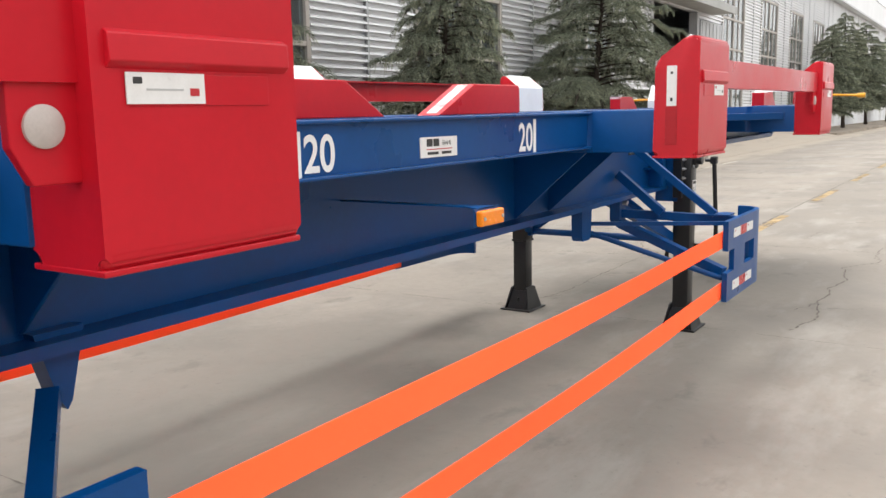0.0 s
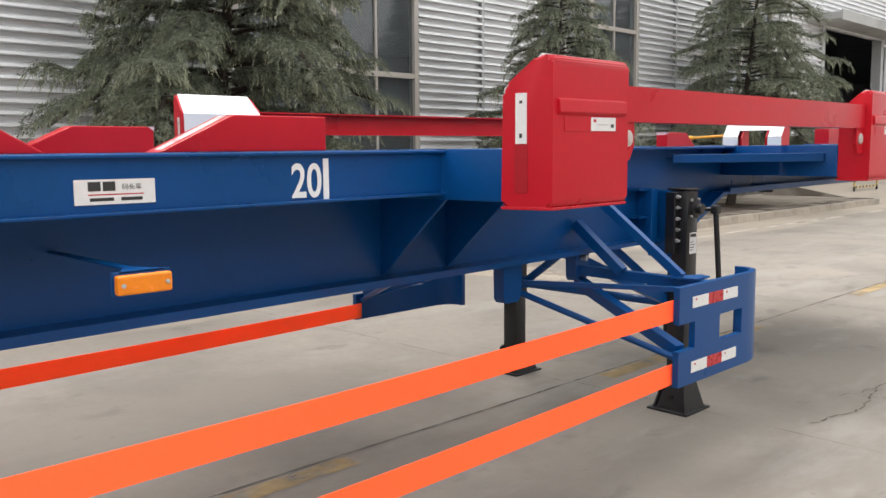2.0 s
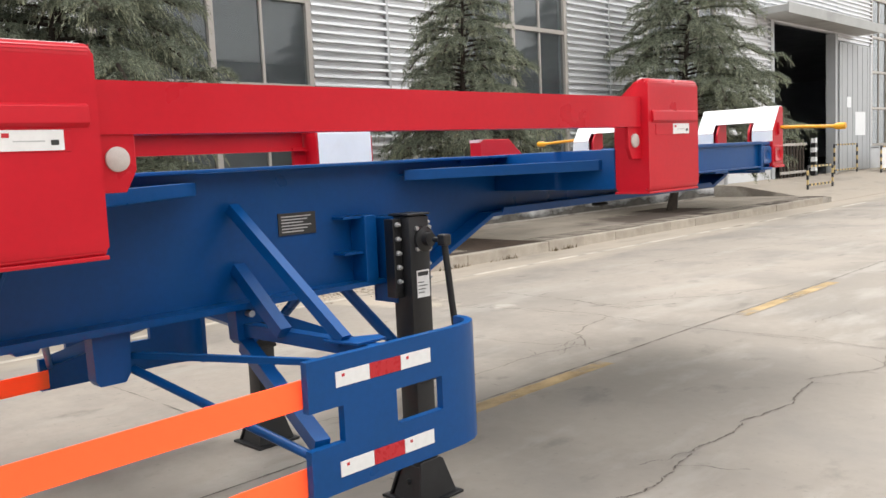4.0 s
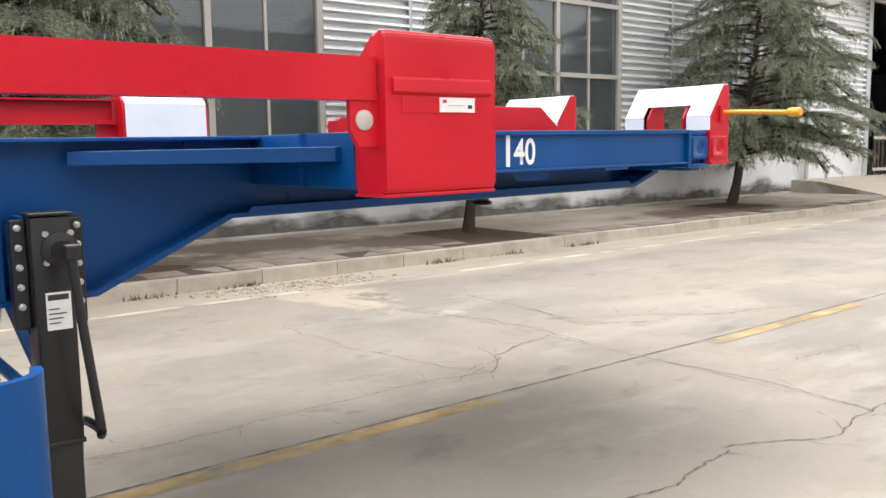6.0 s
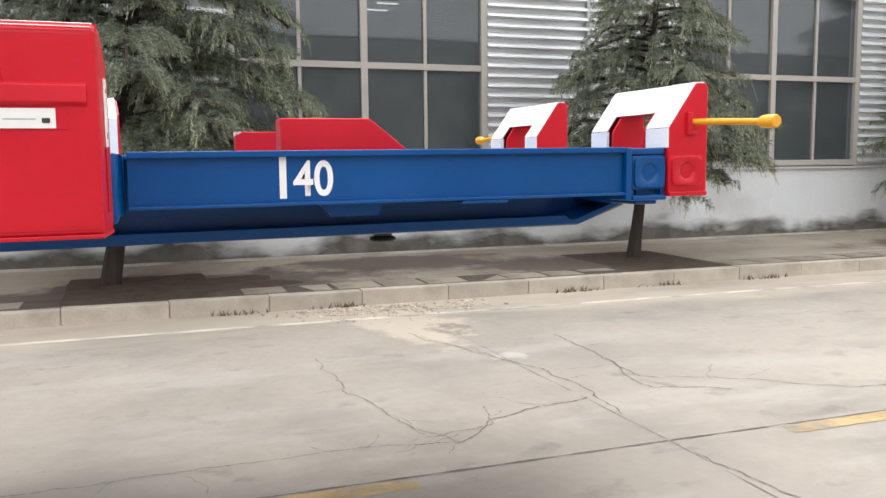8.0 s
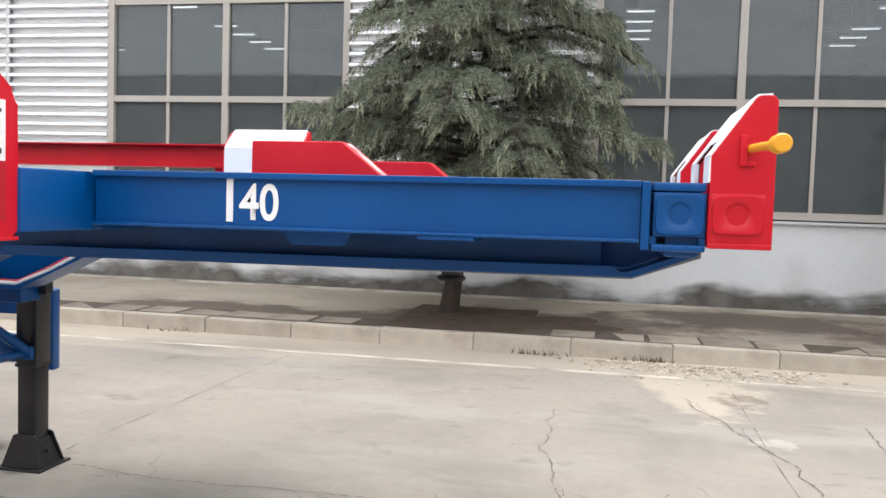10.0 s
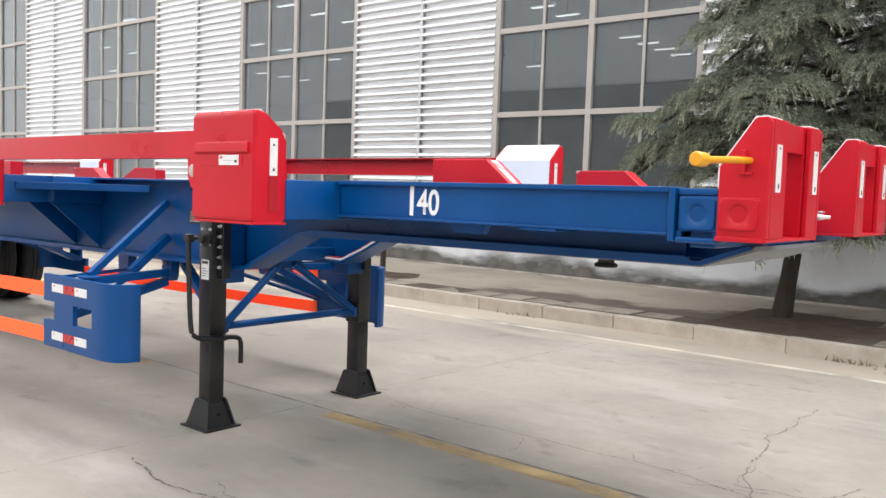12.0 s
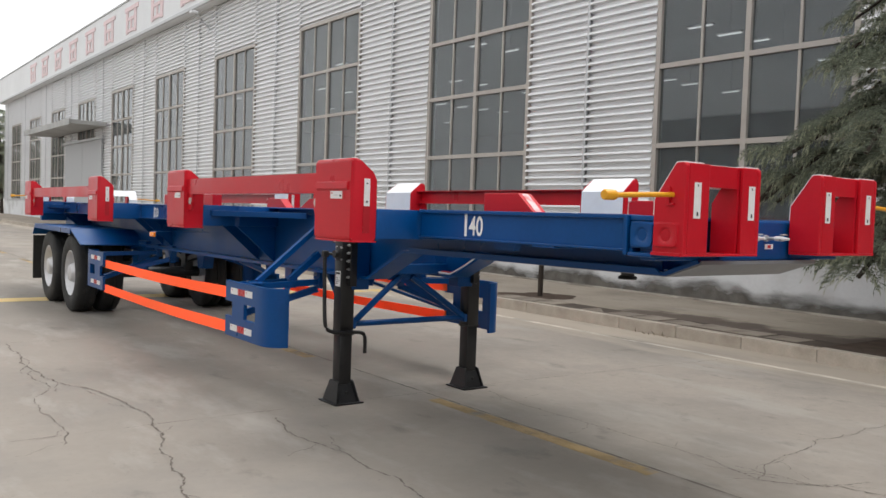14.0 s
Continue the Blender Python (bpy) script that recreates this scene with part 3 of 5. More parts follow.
edges = [Y0] + [v for y in WIN_Y for v in (y, y + WIN_W)]
edges.append(Y1)
for i in range(0, len(edges), 2):
    y0, y1 = edges[i] + (0.05 if i else 0), edges[i + 1] - 0.05
    if y0 < GATE0 < y1:
        spans = [(y0, (y0 + GATE0) / 2), ((y0 + GATE0) / 2 + .012, GATE0), (GATE1, y1)]
    else:
        spans = [(y0, (y0 + y1) / 2 - 0.02), ((y0 + y1) / 2 + 0.02, y1)]
        part("joint_strip", box(WX - 0.02, WX + 0.03, (y0 + y1) / 2 - 0.03, (y0 + y1) / 2 + 0.03, PLZ + .02, EAVE - .01, .005), FLASHING, wall_front)
    for a, c in spans:
        cladding(a, c, PLZ + 0.02, EAVE)
for y in WIN_Y:
    cladding(y - 0.05, y + WIN_W + 0.05, WZ1 + 0.06, EAVE, "header_panel")
cladding(GATE0, GATE1, 5.6, EAVE, "header_panel")
part("footing", box(WX - .02, WX + .035, Y0, GATE0, KZ - .05, KZ + .035, .012), FOOTING, wall_front, "pale stained footing")
part("sill_flashing", box(WX - 0.03, WX + 0.05, Y0, GATE0, PLZ - 0.02, PLZ + 0.02, 0.004), FLASHING, wall_front)
part("sill_flashing", box(WX - 0.03, WX + 0.05, GATE1, Y1, PLZ - 0.02, PLZ + 0.02, 0.004), FLASHING, wall_front)

# window units: outer frame, stout middle post, transoms, thin bars, panes
ROWS_Z = [WZ0, 2.92, 4.37, 5.74, WZ1]
COLS = [0.0, 0.935, 1.87, 2.805, 3.74]


def window(index, y):
    fb = box(WX - 0.12, WX + 0.012, y - 0.045, y + 0.05, WZ0 - 0.10, WZ1 + 0.05)
    box(WX - 0.12, WX + 0.012, y + WIN_W - 0.05, y + WIN_W + 0.045, WZ0 - 0.10, WZ1 + 0.05, bm=fb)
    for z in (WZ0 - 0.05, WZ1):
        box(WX - 0.12, WX + 0.008, y + 0.05, y + WIN_W - 0.05, z - 0.05, z + 0.05, bm=fb)
    w = structure(f"window_{index}", fb, FRAME, "tall factory window with beige frame and dark panes", "window")
    part("mullion", box(WX - 0.10, WX + 0.004, y + 1.82, y + 1.92, WZ0, WZ1 - .05), FRAME, w)
    for z in ROWS_Z[1:-1]:
        part("transom", box(WX - 0.09, WX - 0.001, y + 0.05, y + 1.82, z - 0.045, z + 0.045), FRAME, w)
        part("transom", box(WX - 0.09, WX - 0.001, y + 1.92, y + WIN_W - 0.05, z - 0.045, z + 0.045), FRAME, w)
    for r in range(4):
        for c in range(4):
            z0, z1 = ROWS_Z[r] + (0.045 if r else 0), ROWS_Z[r + 1] - 0.05
            y0, y1 = y + COLS[c] + 0.05, y + COLS[c + 1] - 0.05
            pane = part("pane", box(WX - 0.062, WX - 0.054, y0 - .03, y1 + .03, z0, z1), GLASS, w)
            pane.visible_shadow = False
        for c in (1, 3):
            part("glazing_bar", box(WX - 0.085, WX - 0.020, y + COLS[c] - 0.024, y + COLS[c] + 0.024, ROWS_Z[r] + (.045 if r else 0), ROWS_Z[r + 1] - .045), FRAME, w)
    return w


for i, y in enumerate(WIN_Y):
    window(i + 1, y)

# the hall behind the glass
hall = box(-52, WX - 0.30, Y0, Y1, 0.05, 0.10)
structure("hall_floor", hall, HALL, "dim factory hall floor", "floor")
structure("hall_wall", box(-52.3, -52, Y0, Y1, 0, EAVE), HALL, "dim rear wall of the factory hall", "wall")
structure("wall_end_1", box(-52, WX - 0.30, Y0 - .3, Y0, 0, EAVE), PARAPET, "plain end wall of the factory", "wall")
structure("wall_end_2", box(-52, WX - 0.30, Y1, Y1 + .3, 0, EAVE), PARAPET, "plain end wall of the factory", "wall")
structure("ceiling", box(-52.3, WX - 0.02, Y0 - .3, Y1 + .3, EAVE, EAVE + 0.2), HALL, "dark factory hall ceiling", "ceiling")
lamp_thing = thing("strip_lamp", (-16, 9.3, 7.6), "glowing white strip lamp under the hall ceiling", "ceiling lamp", "hall lamps")
part("lamp_housing", box(-16.1, -15.9, 8.85, 9.75, 7.60, 7.66, .01), STEEL, lamp_thing)
part("tube_lamp", box(-16.06, -15.94, 8.88, 9.72, 7.575, 7.598), GLOW, lamp_thing)
part("hanger", box(-16.01, -15.99, 9.29, 9.31, 7.66, EAVE), STEEL, lamp_thing)
for k in range(-1, 7):
    for j in range(12):
        if (k or j) and (j + 2 * k) % 5 != 1:
            copy_thing(lamp_thing, Matrix.Translation((-16 - 1.5 * j, 9.3 - 7.3 * k, 7.6)))
# unseen wall, added to cut low skylight and dull the window reflections
structure("wall_opposite", box(17.0, 17.4, -34, 60, 0, 7.5), BLOCKER, "unseen plain wall added to shape light and reflections", "wall")

# eaves, parapet and its faded sign
par = structure("parapet", box(WX - 0.05, WX + 0.42, Y0 - .3, Y1 + .3, EAVE, EAVE + 1.95, .02), PARAPET, "pale grey roof parapet of the factory", "parapet")
part("gutter", box(WX + 0.425, WX + 0.52, Y0, Y1, EAVE - 0.02, EAVE + 0.12, .02), FLASHING, par)
part("coping", box(WX - 0.1, WX + 0.47, Y0 - .3, Y1 + .3, EAVE + 1.952, EAVE + 2.03, .01), FLASHING, par)
for k in range(9):
    y = -55.0 + 3.9 * k
    g = part("sign_block", box(WX + 0.424, WX + 0.47, y, y + 2.1, EAVE + 1.42, EAVE + 1.62), SIGN_RED, par, "faded red sign block")
    for y0, y1, z0, z1 in ((.2, .5, .35, 1.40), (1.5, 1.8, .35, 1.40), (.55, 1.45, .95, 1.10), (.55, 1.45, .40, .55), (.9, 1.1, .56, .94)):
        part("sign_stroke", box(WX + 0.424, WX + 0.47, y + y0, y + y1, EAVE + z0, EAVE + z1), SIGN_RED, g)
for y in (-21.6, 4.5):
    br = thing("bracket_lamp", (WX, y, EAVE - .3), "small white lamp on a bracket under the eaves", "wall lamp")
    part("arm", tube([(WX, y, EAVE - .75), (WX + .55, y, EAVE - .25)], .03), FLASHING, br)
    part("plate", box(WX, WX + .04, y - .08, y + .08, EAVE - .95, EAVE - .55), FLASHING, br)
    part("lamp_head", box(WX + .45, WX + .75, y - .12, y + .12, EAVE - .27, EAVE - .17, .02), WHITE, br)

# canopies and gates
def canopy(y0, y1, z, depth=1.9):
    c = thing("canopy", (WX, (y0 + y1) / 2, z), "flat grey concrete canopy over the gate", "canopy")
    part("slab", box(WX + .045, WX + depth, y0, y1, z, z + .22, .02), CANOPY, c)
    part("fascia", box(WX + depth + .003, WX + depth + .05, y0 - .05, y1 + .05, z - .05, z + .27, .01), CANOPY, c)


canopy(-48.5, -36.2, 5.55)
canopy(29.4, 38.2, 5.62, 1.05)
dl = thing("sliding_gate", (WX, -41, 0), "closed grey sheet-metal factory gate", "gate")
part("leaf", box(WX + .036, WX + .10, -45.4, -41.2, KZ, 4.9, .01), DOOR, dl)
part("leaf", box(WX + .036, WX + .10, -41.15, -37.0, KZ, 4.9, .01), DOOR, dl)
part("track", box(WX + .036, WX + .16, -46, -36.6, 4.92, 5.05, .01), FLASHING, dl)
dr = thing("gate_leaf", (WX, 38.6, 0), "grey sheet-metal gate leaf slid aside", "gate")
part("leaf", box(WX + .046, WX + .10, 36.35, 39.55, RAMPZ + .02, 5.3, .01), DOOR, dr)
for k in range(6):
    part("rib", box(WX + .1005, WX + .115, 36.55 + .54 * k, 36.60 + .54 * k, RAMPZ + .05, 5.25), DOOR, dr)
part("notice", box(WX + .116, WX + .120, 37.9, 39.0, 1.85, 2.75), WHITE, dr, "white paper notice")
part("notice", box(WX + .116, WX + .120, 37.0, 37.45, 2.9, 3.3), WHITE, dr, "white paper notice")
part("frame", box(WX + .046, WX + .12, 39.58, 39.72, RAMPZ + .02, 5.4, .01), FLASHING, dr)
gl = thing("gate_jamb", (WX, GATE0, 0), "grey steel gate jamb with hazard stripes", "gate frame")
part("post", box(WX - .3, WX + .05, GATE0 + .002, GATE0 + .25, 0.08, 5.58, .01), DOOR, gl)
part("post", box(WX - .3, WX + .05, GATE1 - .25, GATE1 - .002, 0.08, 5.58, .01), DOOR, gl)


# ---- trailer ----
trailer = thing("container_trailer", (CX, 2.5, 0), "blue skeletal container trailer with red corner guides on black landing legs", "trailer")
SIDES = (("near", None), ("far", MIRROR))


def both(name, make, mat, parent=trailer, label="", tilt=True, smooth=False):
    return [part(name, make(), mat, parent, label, m, smooth, tilt) for _, m in SIDES]


RT, RB = 1.547, 1.384          # side rail top and bottom at MID
BX, GX, WEBX = -1.581, -1.085, -1.99


def channel(y0, y1, cap=0.0):
    """Side rail: upright web with narrow flanges and stiffener ends."""
    b = box(BX - 0.012, BX, y0, y1, RB + .008, RT - .010)
    box(BX - 0.10, BX + 0.022, y0, y1, RT - .010, RT + cap, .003, bm=b)
    box(BX - 0.10, BX + 0.022, y0, y1, RB - .002, RB + .008, .003, bm=b)
    return b


both("side_rail", lambda: channel(7.10, 8.81, .010), BLUE)
both("side_rail", lambda: channel(1.15, 3.64), BLUE)
both("side_rail", lambda: channel(-4.48, 0.74), BLUE)


def main_beam():
    outline = [(-4.55, 1.15), (-2.9, 1.12), (-2.5, 1.015), (5.93, 1.026), (6.43, 1.262), (8.70, 1.271), (8.70, RT - .012), (-4.55, RT - .012)]
    return prism(outline, "x", WEBX - .012, WEBX)


both("main_beam", main_beam, BLUE)
def flange_low():
    top = [(-2.5, 1.022), (3.0, 1.031), (5.93, 1.028), (6.43, 1.262), (8.79, 1.272), (8.99, 1.348)]
    low = [(-2.5, .988), (1.2, .993), (3.0, .998), (5.94, 1.010), (6.442, 1.246), (8.802, 1.256), (9.002, 1.332)]
    return prism(top + low[::-1], "x", WEBX - .10, WEBX + .10, .002)


both("bottom_flange", flange_low, BLUE)
both("nose_web", lambda: prism([(8.60, 1.275), (8.79, 1.275), (8.98, 1.346), (8.98, RT - .02), (8.60, RT - .02)], "x", WEBX - .095, WEBX - .085), BLUE)
both("flange_lip", lambda: prism([(6.50, 1.249), (8.785, 1.258), (8.74, 1.292), (6.52, 1.284)], "x", WEBX + .092, WEBX + .103, .002), BLUE)
both("top_flange", lambda: box(WEBX - .10, WEBX + .10, -4.5, 9.0, RT - .011, RT + .003, .003), BLUE)
for y in (-3.6, -2.6, -1.5, -0.4, 0.5, 1.6, 2.35, 3.1, 4.6, 5.3, 7.4, 8.1, 8.7):
    part("cross_member", box(WEBX * 0 + 2 * CX - WEBX + .012, WEBX - .012, y - .05, y + .05, RB - .02, RT - .012, .004), BLUE, trailer, tilt=True)
    if y > 6.5 or y < 4:
        both("outrigger", lambda: box(WEBX, BX - .012, y - .04, y + .04, RB + .01, RT - .013, .003), BLUE)

# unseen plates, added over the gap beside the rails to shade the beam web
for y0, y1 in ((-4.45, .7), (1.2, 3.6), (7.15, 8.8)):
    both("side_deck", lambda: box(WEBX + .09, BX - .09, y0, y1, RT - .014, RT - .006), BLUE)
# gooseneck: bottom plate, sloped nose, kingpin
part("kingpin_plate", prism([(7.35, 1.2475), (8.80, 1.2505), (9.012, 1.325), (9.012, 1.343), (8.78, 1.262), (7.35, 1.2605)], "x", 2 * CX - WEBX - .106, WEBX + .09), PLATE, trailer, "grey rubbed underside plate", tilt=True)
part("kingpin", lathe([(.001, 1.197), (.054, 1.197), (.058, 1.204), (.054, 1.214), (.040, 1.219), (.040, 1.236), (.050, 1.245), (.05, 1.280)], (CX, 8.12, 0), "z", 24), BLACK, trailer, "greased black kingpin", smooth=True)
part("front_beam", box(2 * CX - BX + .02, BX - .02, 8.88, 8.975, 1.343, RT - .004, .006), BLUE, trailer, tilt=True)
part("deck_plate", box(2 * CX - WEBX - .02, WEBX + .02, 6.3, 7.1, RT - .03, RT - .014), BLUE, trailer, tilt=True)
both("landing_plate", lambda: prism([(7.70, RB - .004), (7.925, RB - .004), (7.90, 1.335), (7.735, 1.335)], "x", BX - .13, BX - .09), BLUE)
both("jack_pad", lambda: box(BX - .16, BX + .018, 8.17, 8.34, RB - .014, RB - .003, .002), BLUE)
part("rear_beam", box(2 * CX - BX, BX, -4.60, -4.48, RB - .16, RT, .008), BLUE, trailer, tilt=True)
HX = 2 * CX - WEBX + .07
part("air_hose", tube([(HX, 5.2, 1.060), (HX, 5.93, 1.055), (HX, 6.10, 1.13), (HX, 6.40, 1.285), (HX, 6.6, 1.300), (HX, 7.34, 1.302)], .011, 8), PRINT_RED, trailer, "red air hose", smooth=True)
part("cable", tube([(HX + .025, 5.2, 1.056), (HX + .025, 5.94, 1.050), (HX + .025, 6.12, 1.125), (HX + .025, 6.42, 1.28), (HX + .025, 6.6, 1.295), (HX + .025, 7.34, 1.297)], .009, 8), WHITE, trailer, "white cable", smooth=True)


# corner casting blocks at the front end of the rails
def casting(x_out, y0, y1, z0, z1, mat, parent, m, depth=0.10, r=.033, dish=.016):
    """A block with a raised, rounded face plate and a round dish sunk into it."""
    c = part("corner_block", box(x_out - depth, x_out - .009, y0, y1, z0, z1, .006), mat, parent, "", m, True, True)
    yc, zc = (y0 + y1) / 2, (z0 + z1) / 2
    w, h = (y1 - y0) / 2 - .006, (z1 - z0) / 2 - .006
    face, steps, rings = bmesh.new(), 48, []
    for kind, size, depth_in in (("rect", 1.0, .020), ("rect", 1.0, .003), ("rect", .97, 0), ("disc", r * 1.12, 0), ("disc", r, .003), ("disc", r * .82, dish * .6), ("disc", r * .5, dish * .95), ("disc", .001, dish)):
        ring = []
        for k in range(steps):
            a = 2 * math.pi * k / steps
            c_, s_ = math.cos(a), math.sin(a)
            if kind == "rect":
                f = (abs(c_) ** 7 + abs(s_) ** 7) ** (-1 / 7)
                p = (w * c_ * f * size, h * s_ * f * size)
            else:
                p = (size * c_, size * s_)
            ring.append(face.verts.new((x_out - depth_in, yc + p[0], zc + p[1])))
        rings.append(ring)
    for r0, r1 in zip(rings, rings[1:]):
        for k in range(steps):
            face.faces.new((r0[k], r0[(k + 1) % steps], r1[(k + 1) % steps], r1[k]))
    part("face_plate", face, mat, c, "", m, True, True)
    return c


for _, m in SIDES:
    cb = casting(BX + .020, 8.845, 8.989, 1.400, 1.526, BLUE, trailer, m, .12)
    # frame round the block: post, top and bottom lips, corner gussets
    part("block_lip", box(BX - .10, BX + .024, 8.842, 8.988, RB - .024, RB - .004, .006), BLUE, cb, "", m, True, True)
    part("block_lip", box(BX - .10, BX + .010, 8.842, 8.986, RT - .018, RT + .006, .004), BLUE, cb, "", m, True, True)
    for y0, y1 in ((8.838, 8.856), (8.972, 8.988)):
        part("block_gusset", prism([(y0, RB - .006), (y1, RB - .006), (y1, RB + .016), (y0, RB + .016)], "x", BX - .09, BX + .004), BLUE, cb, "", m, False, True)
    part("block_back", box(BX - .12, BX - .10, 8.836, 8.988, RB - .02, RT - .01), BLUE, cb, "", m, False, True)
    part("end_plate", box(BX - .10, BX + .024, 8.812, 8.836, RB - .022, RT + .008, .004), BLUE, trailer, "", m, False, True)


# ---- corner guides ----
GZ0, GZ1 = 1.346, 1.860


def guide(y0, y1, toward, m, drop=0.0):
    """Red box guide beside the deck; toward is the y side on which its tab and rail sit."""
    away, near = (y0, y1) if toward > 0 else (y1, y0)
    low = GZ0 - drop * .4
    def skew(b):
        for v in b.verts:
            if abs(v.co.y - away) < .025:
                v.co.y -= toward * (.05 if toward > 0 else .018) * max(0, min(1, (GX - v.co.x) / .183))
        return b
    prof = [(GX, low), (GX, GZ1 - .005), (-1.135, GZ1), (-1.262, GZ1 - .105), (-1.268, low)]
    g = part("corner_guide", skew(prism(rounded(prof, .026, 4), "y", y0, y1, .014, 3)), RED, trailer, "red steel corner guide box", m, True, True)
    inner = [(-1.1325, GZ1 + .0035), (-1.2655, GZ1 - .106), (-1.2715, low + .06), (-1.2685, low + .06), (-1.2625, GZ1 - .106), (-1.130, GZ1 - .0005)]
    part("guide_face", skew(prism(inner, "y", y0 + .012, y1 - .012)), WHITE, g, "white painted inner face", m, False, True)
    zr = GZ1 - .150 - drop * .85
    part("ridge", prism([(GX - .002, zr + .008), (GX + .010, zr), (GX + .013, zr - .040), (GX - .002, zr - .052)], "y", y0 + .025, y1 - .025, .002), RED, g, "", m, False, True)
    part("foot_lip", skew(box(-1.270, GX - .003, y0 - .001, y1 + .001, low - .005, low + .006, .003)), RED, g, "", m, False, True)
    # label and a shallow seat beside it
    part("label_seat", box(GX - .001, GX + .0025, y0 + .06, y1 - .07, zr - .105, zr - .056, .001), RED, g, "", m, False, True)
    ly = y0 + (.055 if drop else .21)
    zl = zr - .102
    lab = part("label", box(GX + .002, GX + .0045, ly, ly + .148, zl, zl + .047), REFLECT_WHITE, g, "white rectangular label", m, False, True)
    part("print_mark", box(GX + .0045, GX + .0052, ly + .012, ly + .028, zl + .030, zl + .040), PRINT_RED if not drop else PRINT_DARK, lab, "", m, False, True)
    part("print_mark", box(GX + .0045, GX + .0052, ly + .118, ly + .136, zl + .012, zl + .024), PRINT_DARK if not drop else PRINT_RED, lab, "", m, False, True)
    part("print_line", box(GX + .0045, GX + .0050, ly + .035, ly + .105, zl + .020, zl + .023), STEEL, lab, "", m, False, True)
    # end face: bright strip; below it a slot, its shade a darker red plate
    s = 1 if away > near else -1
    ya, yb = sorted((away + s * .0005, away + s * .004))
    st = part("reflective_strip", skew(box(-1.215, -1.175, ya, yb, GZ1 - .295, GZ1 - .125, .001)), REFLECT_WHITE, g, "white reflective strip", m, False, True)
    yc, yd = sorted((away + s * .004, away + s * .0047))
    part("print_mark", skew(box(-1.2, -1.19, yc, yd, GZ1 - .275, GZ1 - .260)), PRINT_DARK, st, "", m, False, True)
    part("print_mark", skew(box(-1.2, -1.19, yc, yd, GZ1 - .160, GZ1 - .150)), PRINT_DARK, st, "", m, False, True)
    slot = part("slot", skew(box(-1.218, -1.172, ya, yb, GZ1 - .46, GZ1 - .298, .001)), SLOT_SHADE_RED, g, "", m, False, True)
    # tab with a round reflector, set back from the outer face
    t0, t1 = sorted((near - toward * .01, near + toward * .105))
    out = [(t0, 1.665), (t1, 1.665), (t1, 1.555), (t1 - .03 if toward > 0 else t1, 1.500), (t0 if toward > 0 else t0 + .03, 1.500), (t0, 1.555)]
    out = [(y, z - drop) for y, z in out]
    part("tab", prism(out, "x", -1.145, -1.124, .003), RED, g, "", m, False, True)
    part("round_reflector", lathe([(.031, 0), (.031, .006), (.026, .009), (.001, .010)], (-1.124, near + toward * .055, 1.583 - drop), "x", 28), LENS_PALE, g, "dull pale round reflector", m, True, True)
    return g


def guide_rail(y0, y1, m, drop=0.0):
    sect = [(-1.115, 1.644), (-1.115, 1.776), (-1.19, 1.776), (-1.19, 1.768), (-1.125, 1.768), (-1.125, 1.652), (-1.19, 1.652), (-1.19, 1.644)]
    part("guide_rail", prism([(x, z - drop) for x, z in sect], "y", y0, y1), RED, trailer, "red steel rail between two guides", m, False, True)


GUIDES = ((3.66, 4.105, 1, 0), (6.592, 7.045, -1, 0), (0.752, 1.17, -1, .030), (-3.18, -2.73, 1, .030))


def arm(y0, y1, toward, m):
    """Box arm from the beam out to a guide, with a diagonal gusset shelf and two raking brackets below."""
    a0, a1 = (y0 - .03, y1 + .01) if toward > 0 else (y0 - .01, y1 + .03)
    plan = [(WEBX, a0 - .012), (-1.60, a0 - .012), (-1.585, a0 - .004), (-1.56, a0), (-1.262, a0), (-1.262, a1), (-1.56, a1), (-1.585, a1 + .004), (-1.60, a1 + .012), (WEBX, a1 + .012)]
    part("guide_arm", prism(plan, "z", RB - .02, RT + .004, .006), BLUE, trailer, "bright blue box arm", m, True, True)
    near = y1 if toward > 0 else y0
    p = [(-1.345, near), (-1.345, near + toward * .03), (-1.94, near + toward * .70), (-1.985, near + toward * .70), (-1.985, near)]
    sh = part("gusset_shelf", prism(p, "z", 1.478, 1.486), BLUE, trailer, "", m, False, True)
    q = [(-1.345, near), (-1.330, near), (-1.330, near + toward * .035), (-1.93, near + toward * .715), (-1.945, near + toward * .705), (-1.345, near + toward * .03)]
    part("shelf_edge", prism(q, "z", 1.455, 1.504, .003), BLUE, sh, "", m, False, True)
    # raking brackets under the arm, down to the foot of the beam
    if y0 > 6:
        return
    wedge = [(-1.60, RB - .018), (WEBX + .006, 1.030), (WEBX - .004, 1.030), (WEBX - .004, RB - .018)]
    for y in (y0 + .018, y1 - .052):
        part("raking_bracket", prism(wedge, "y", y, y + .014, .003), BLUE, trailer, "", m)


for _, m in SIDES:
    for y0, y1, toward, drop in GUIDES:
        guide(y0, y1, toward, m, drop)
        arm(y0, y1, toward, m)
    guide_rail(4.10, 6.58, m)
    guide_rail(-2.735, 0.757, m, .03)


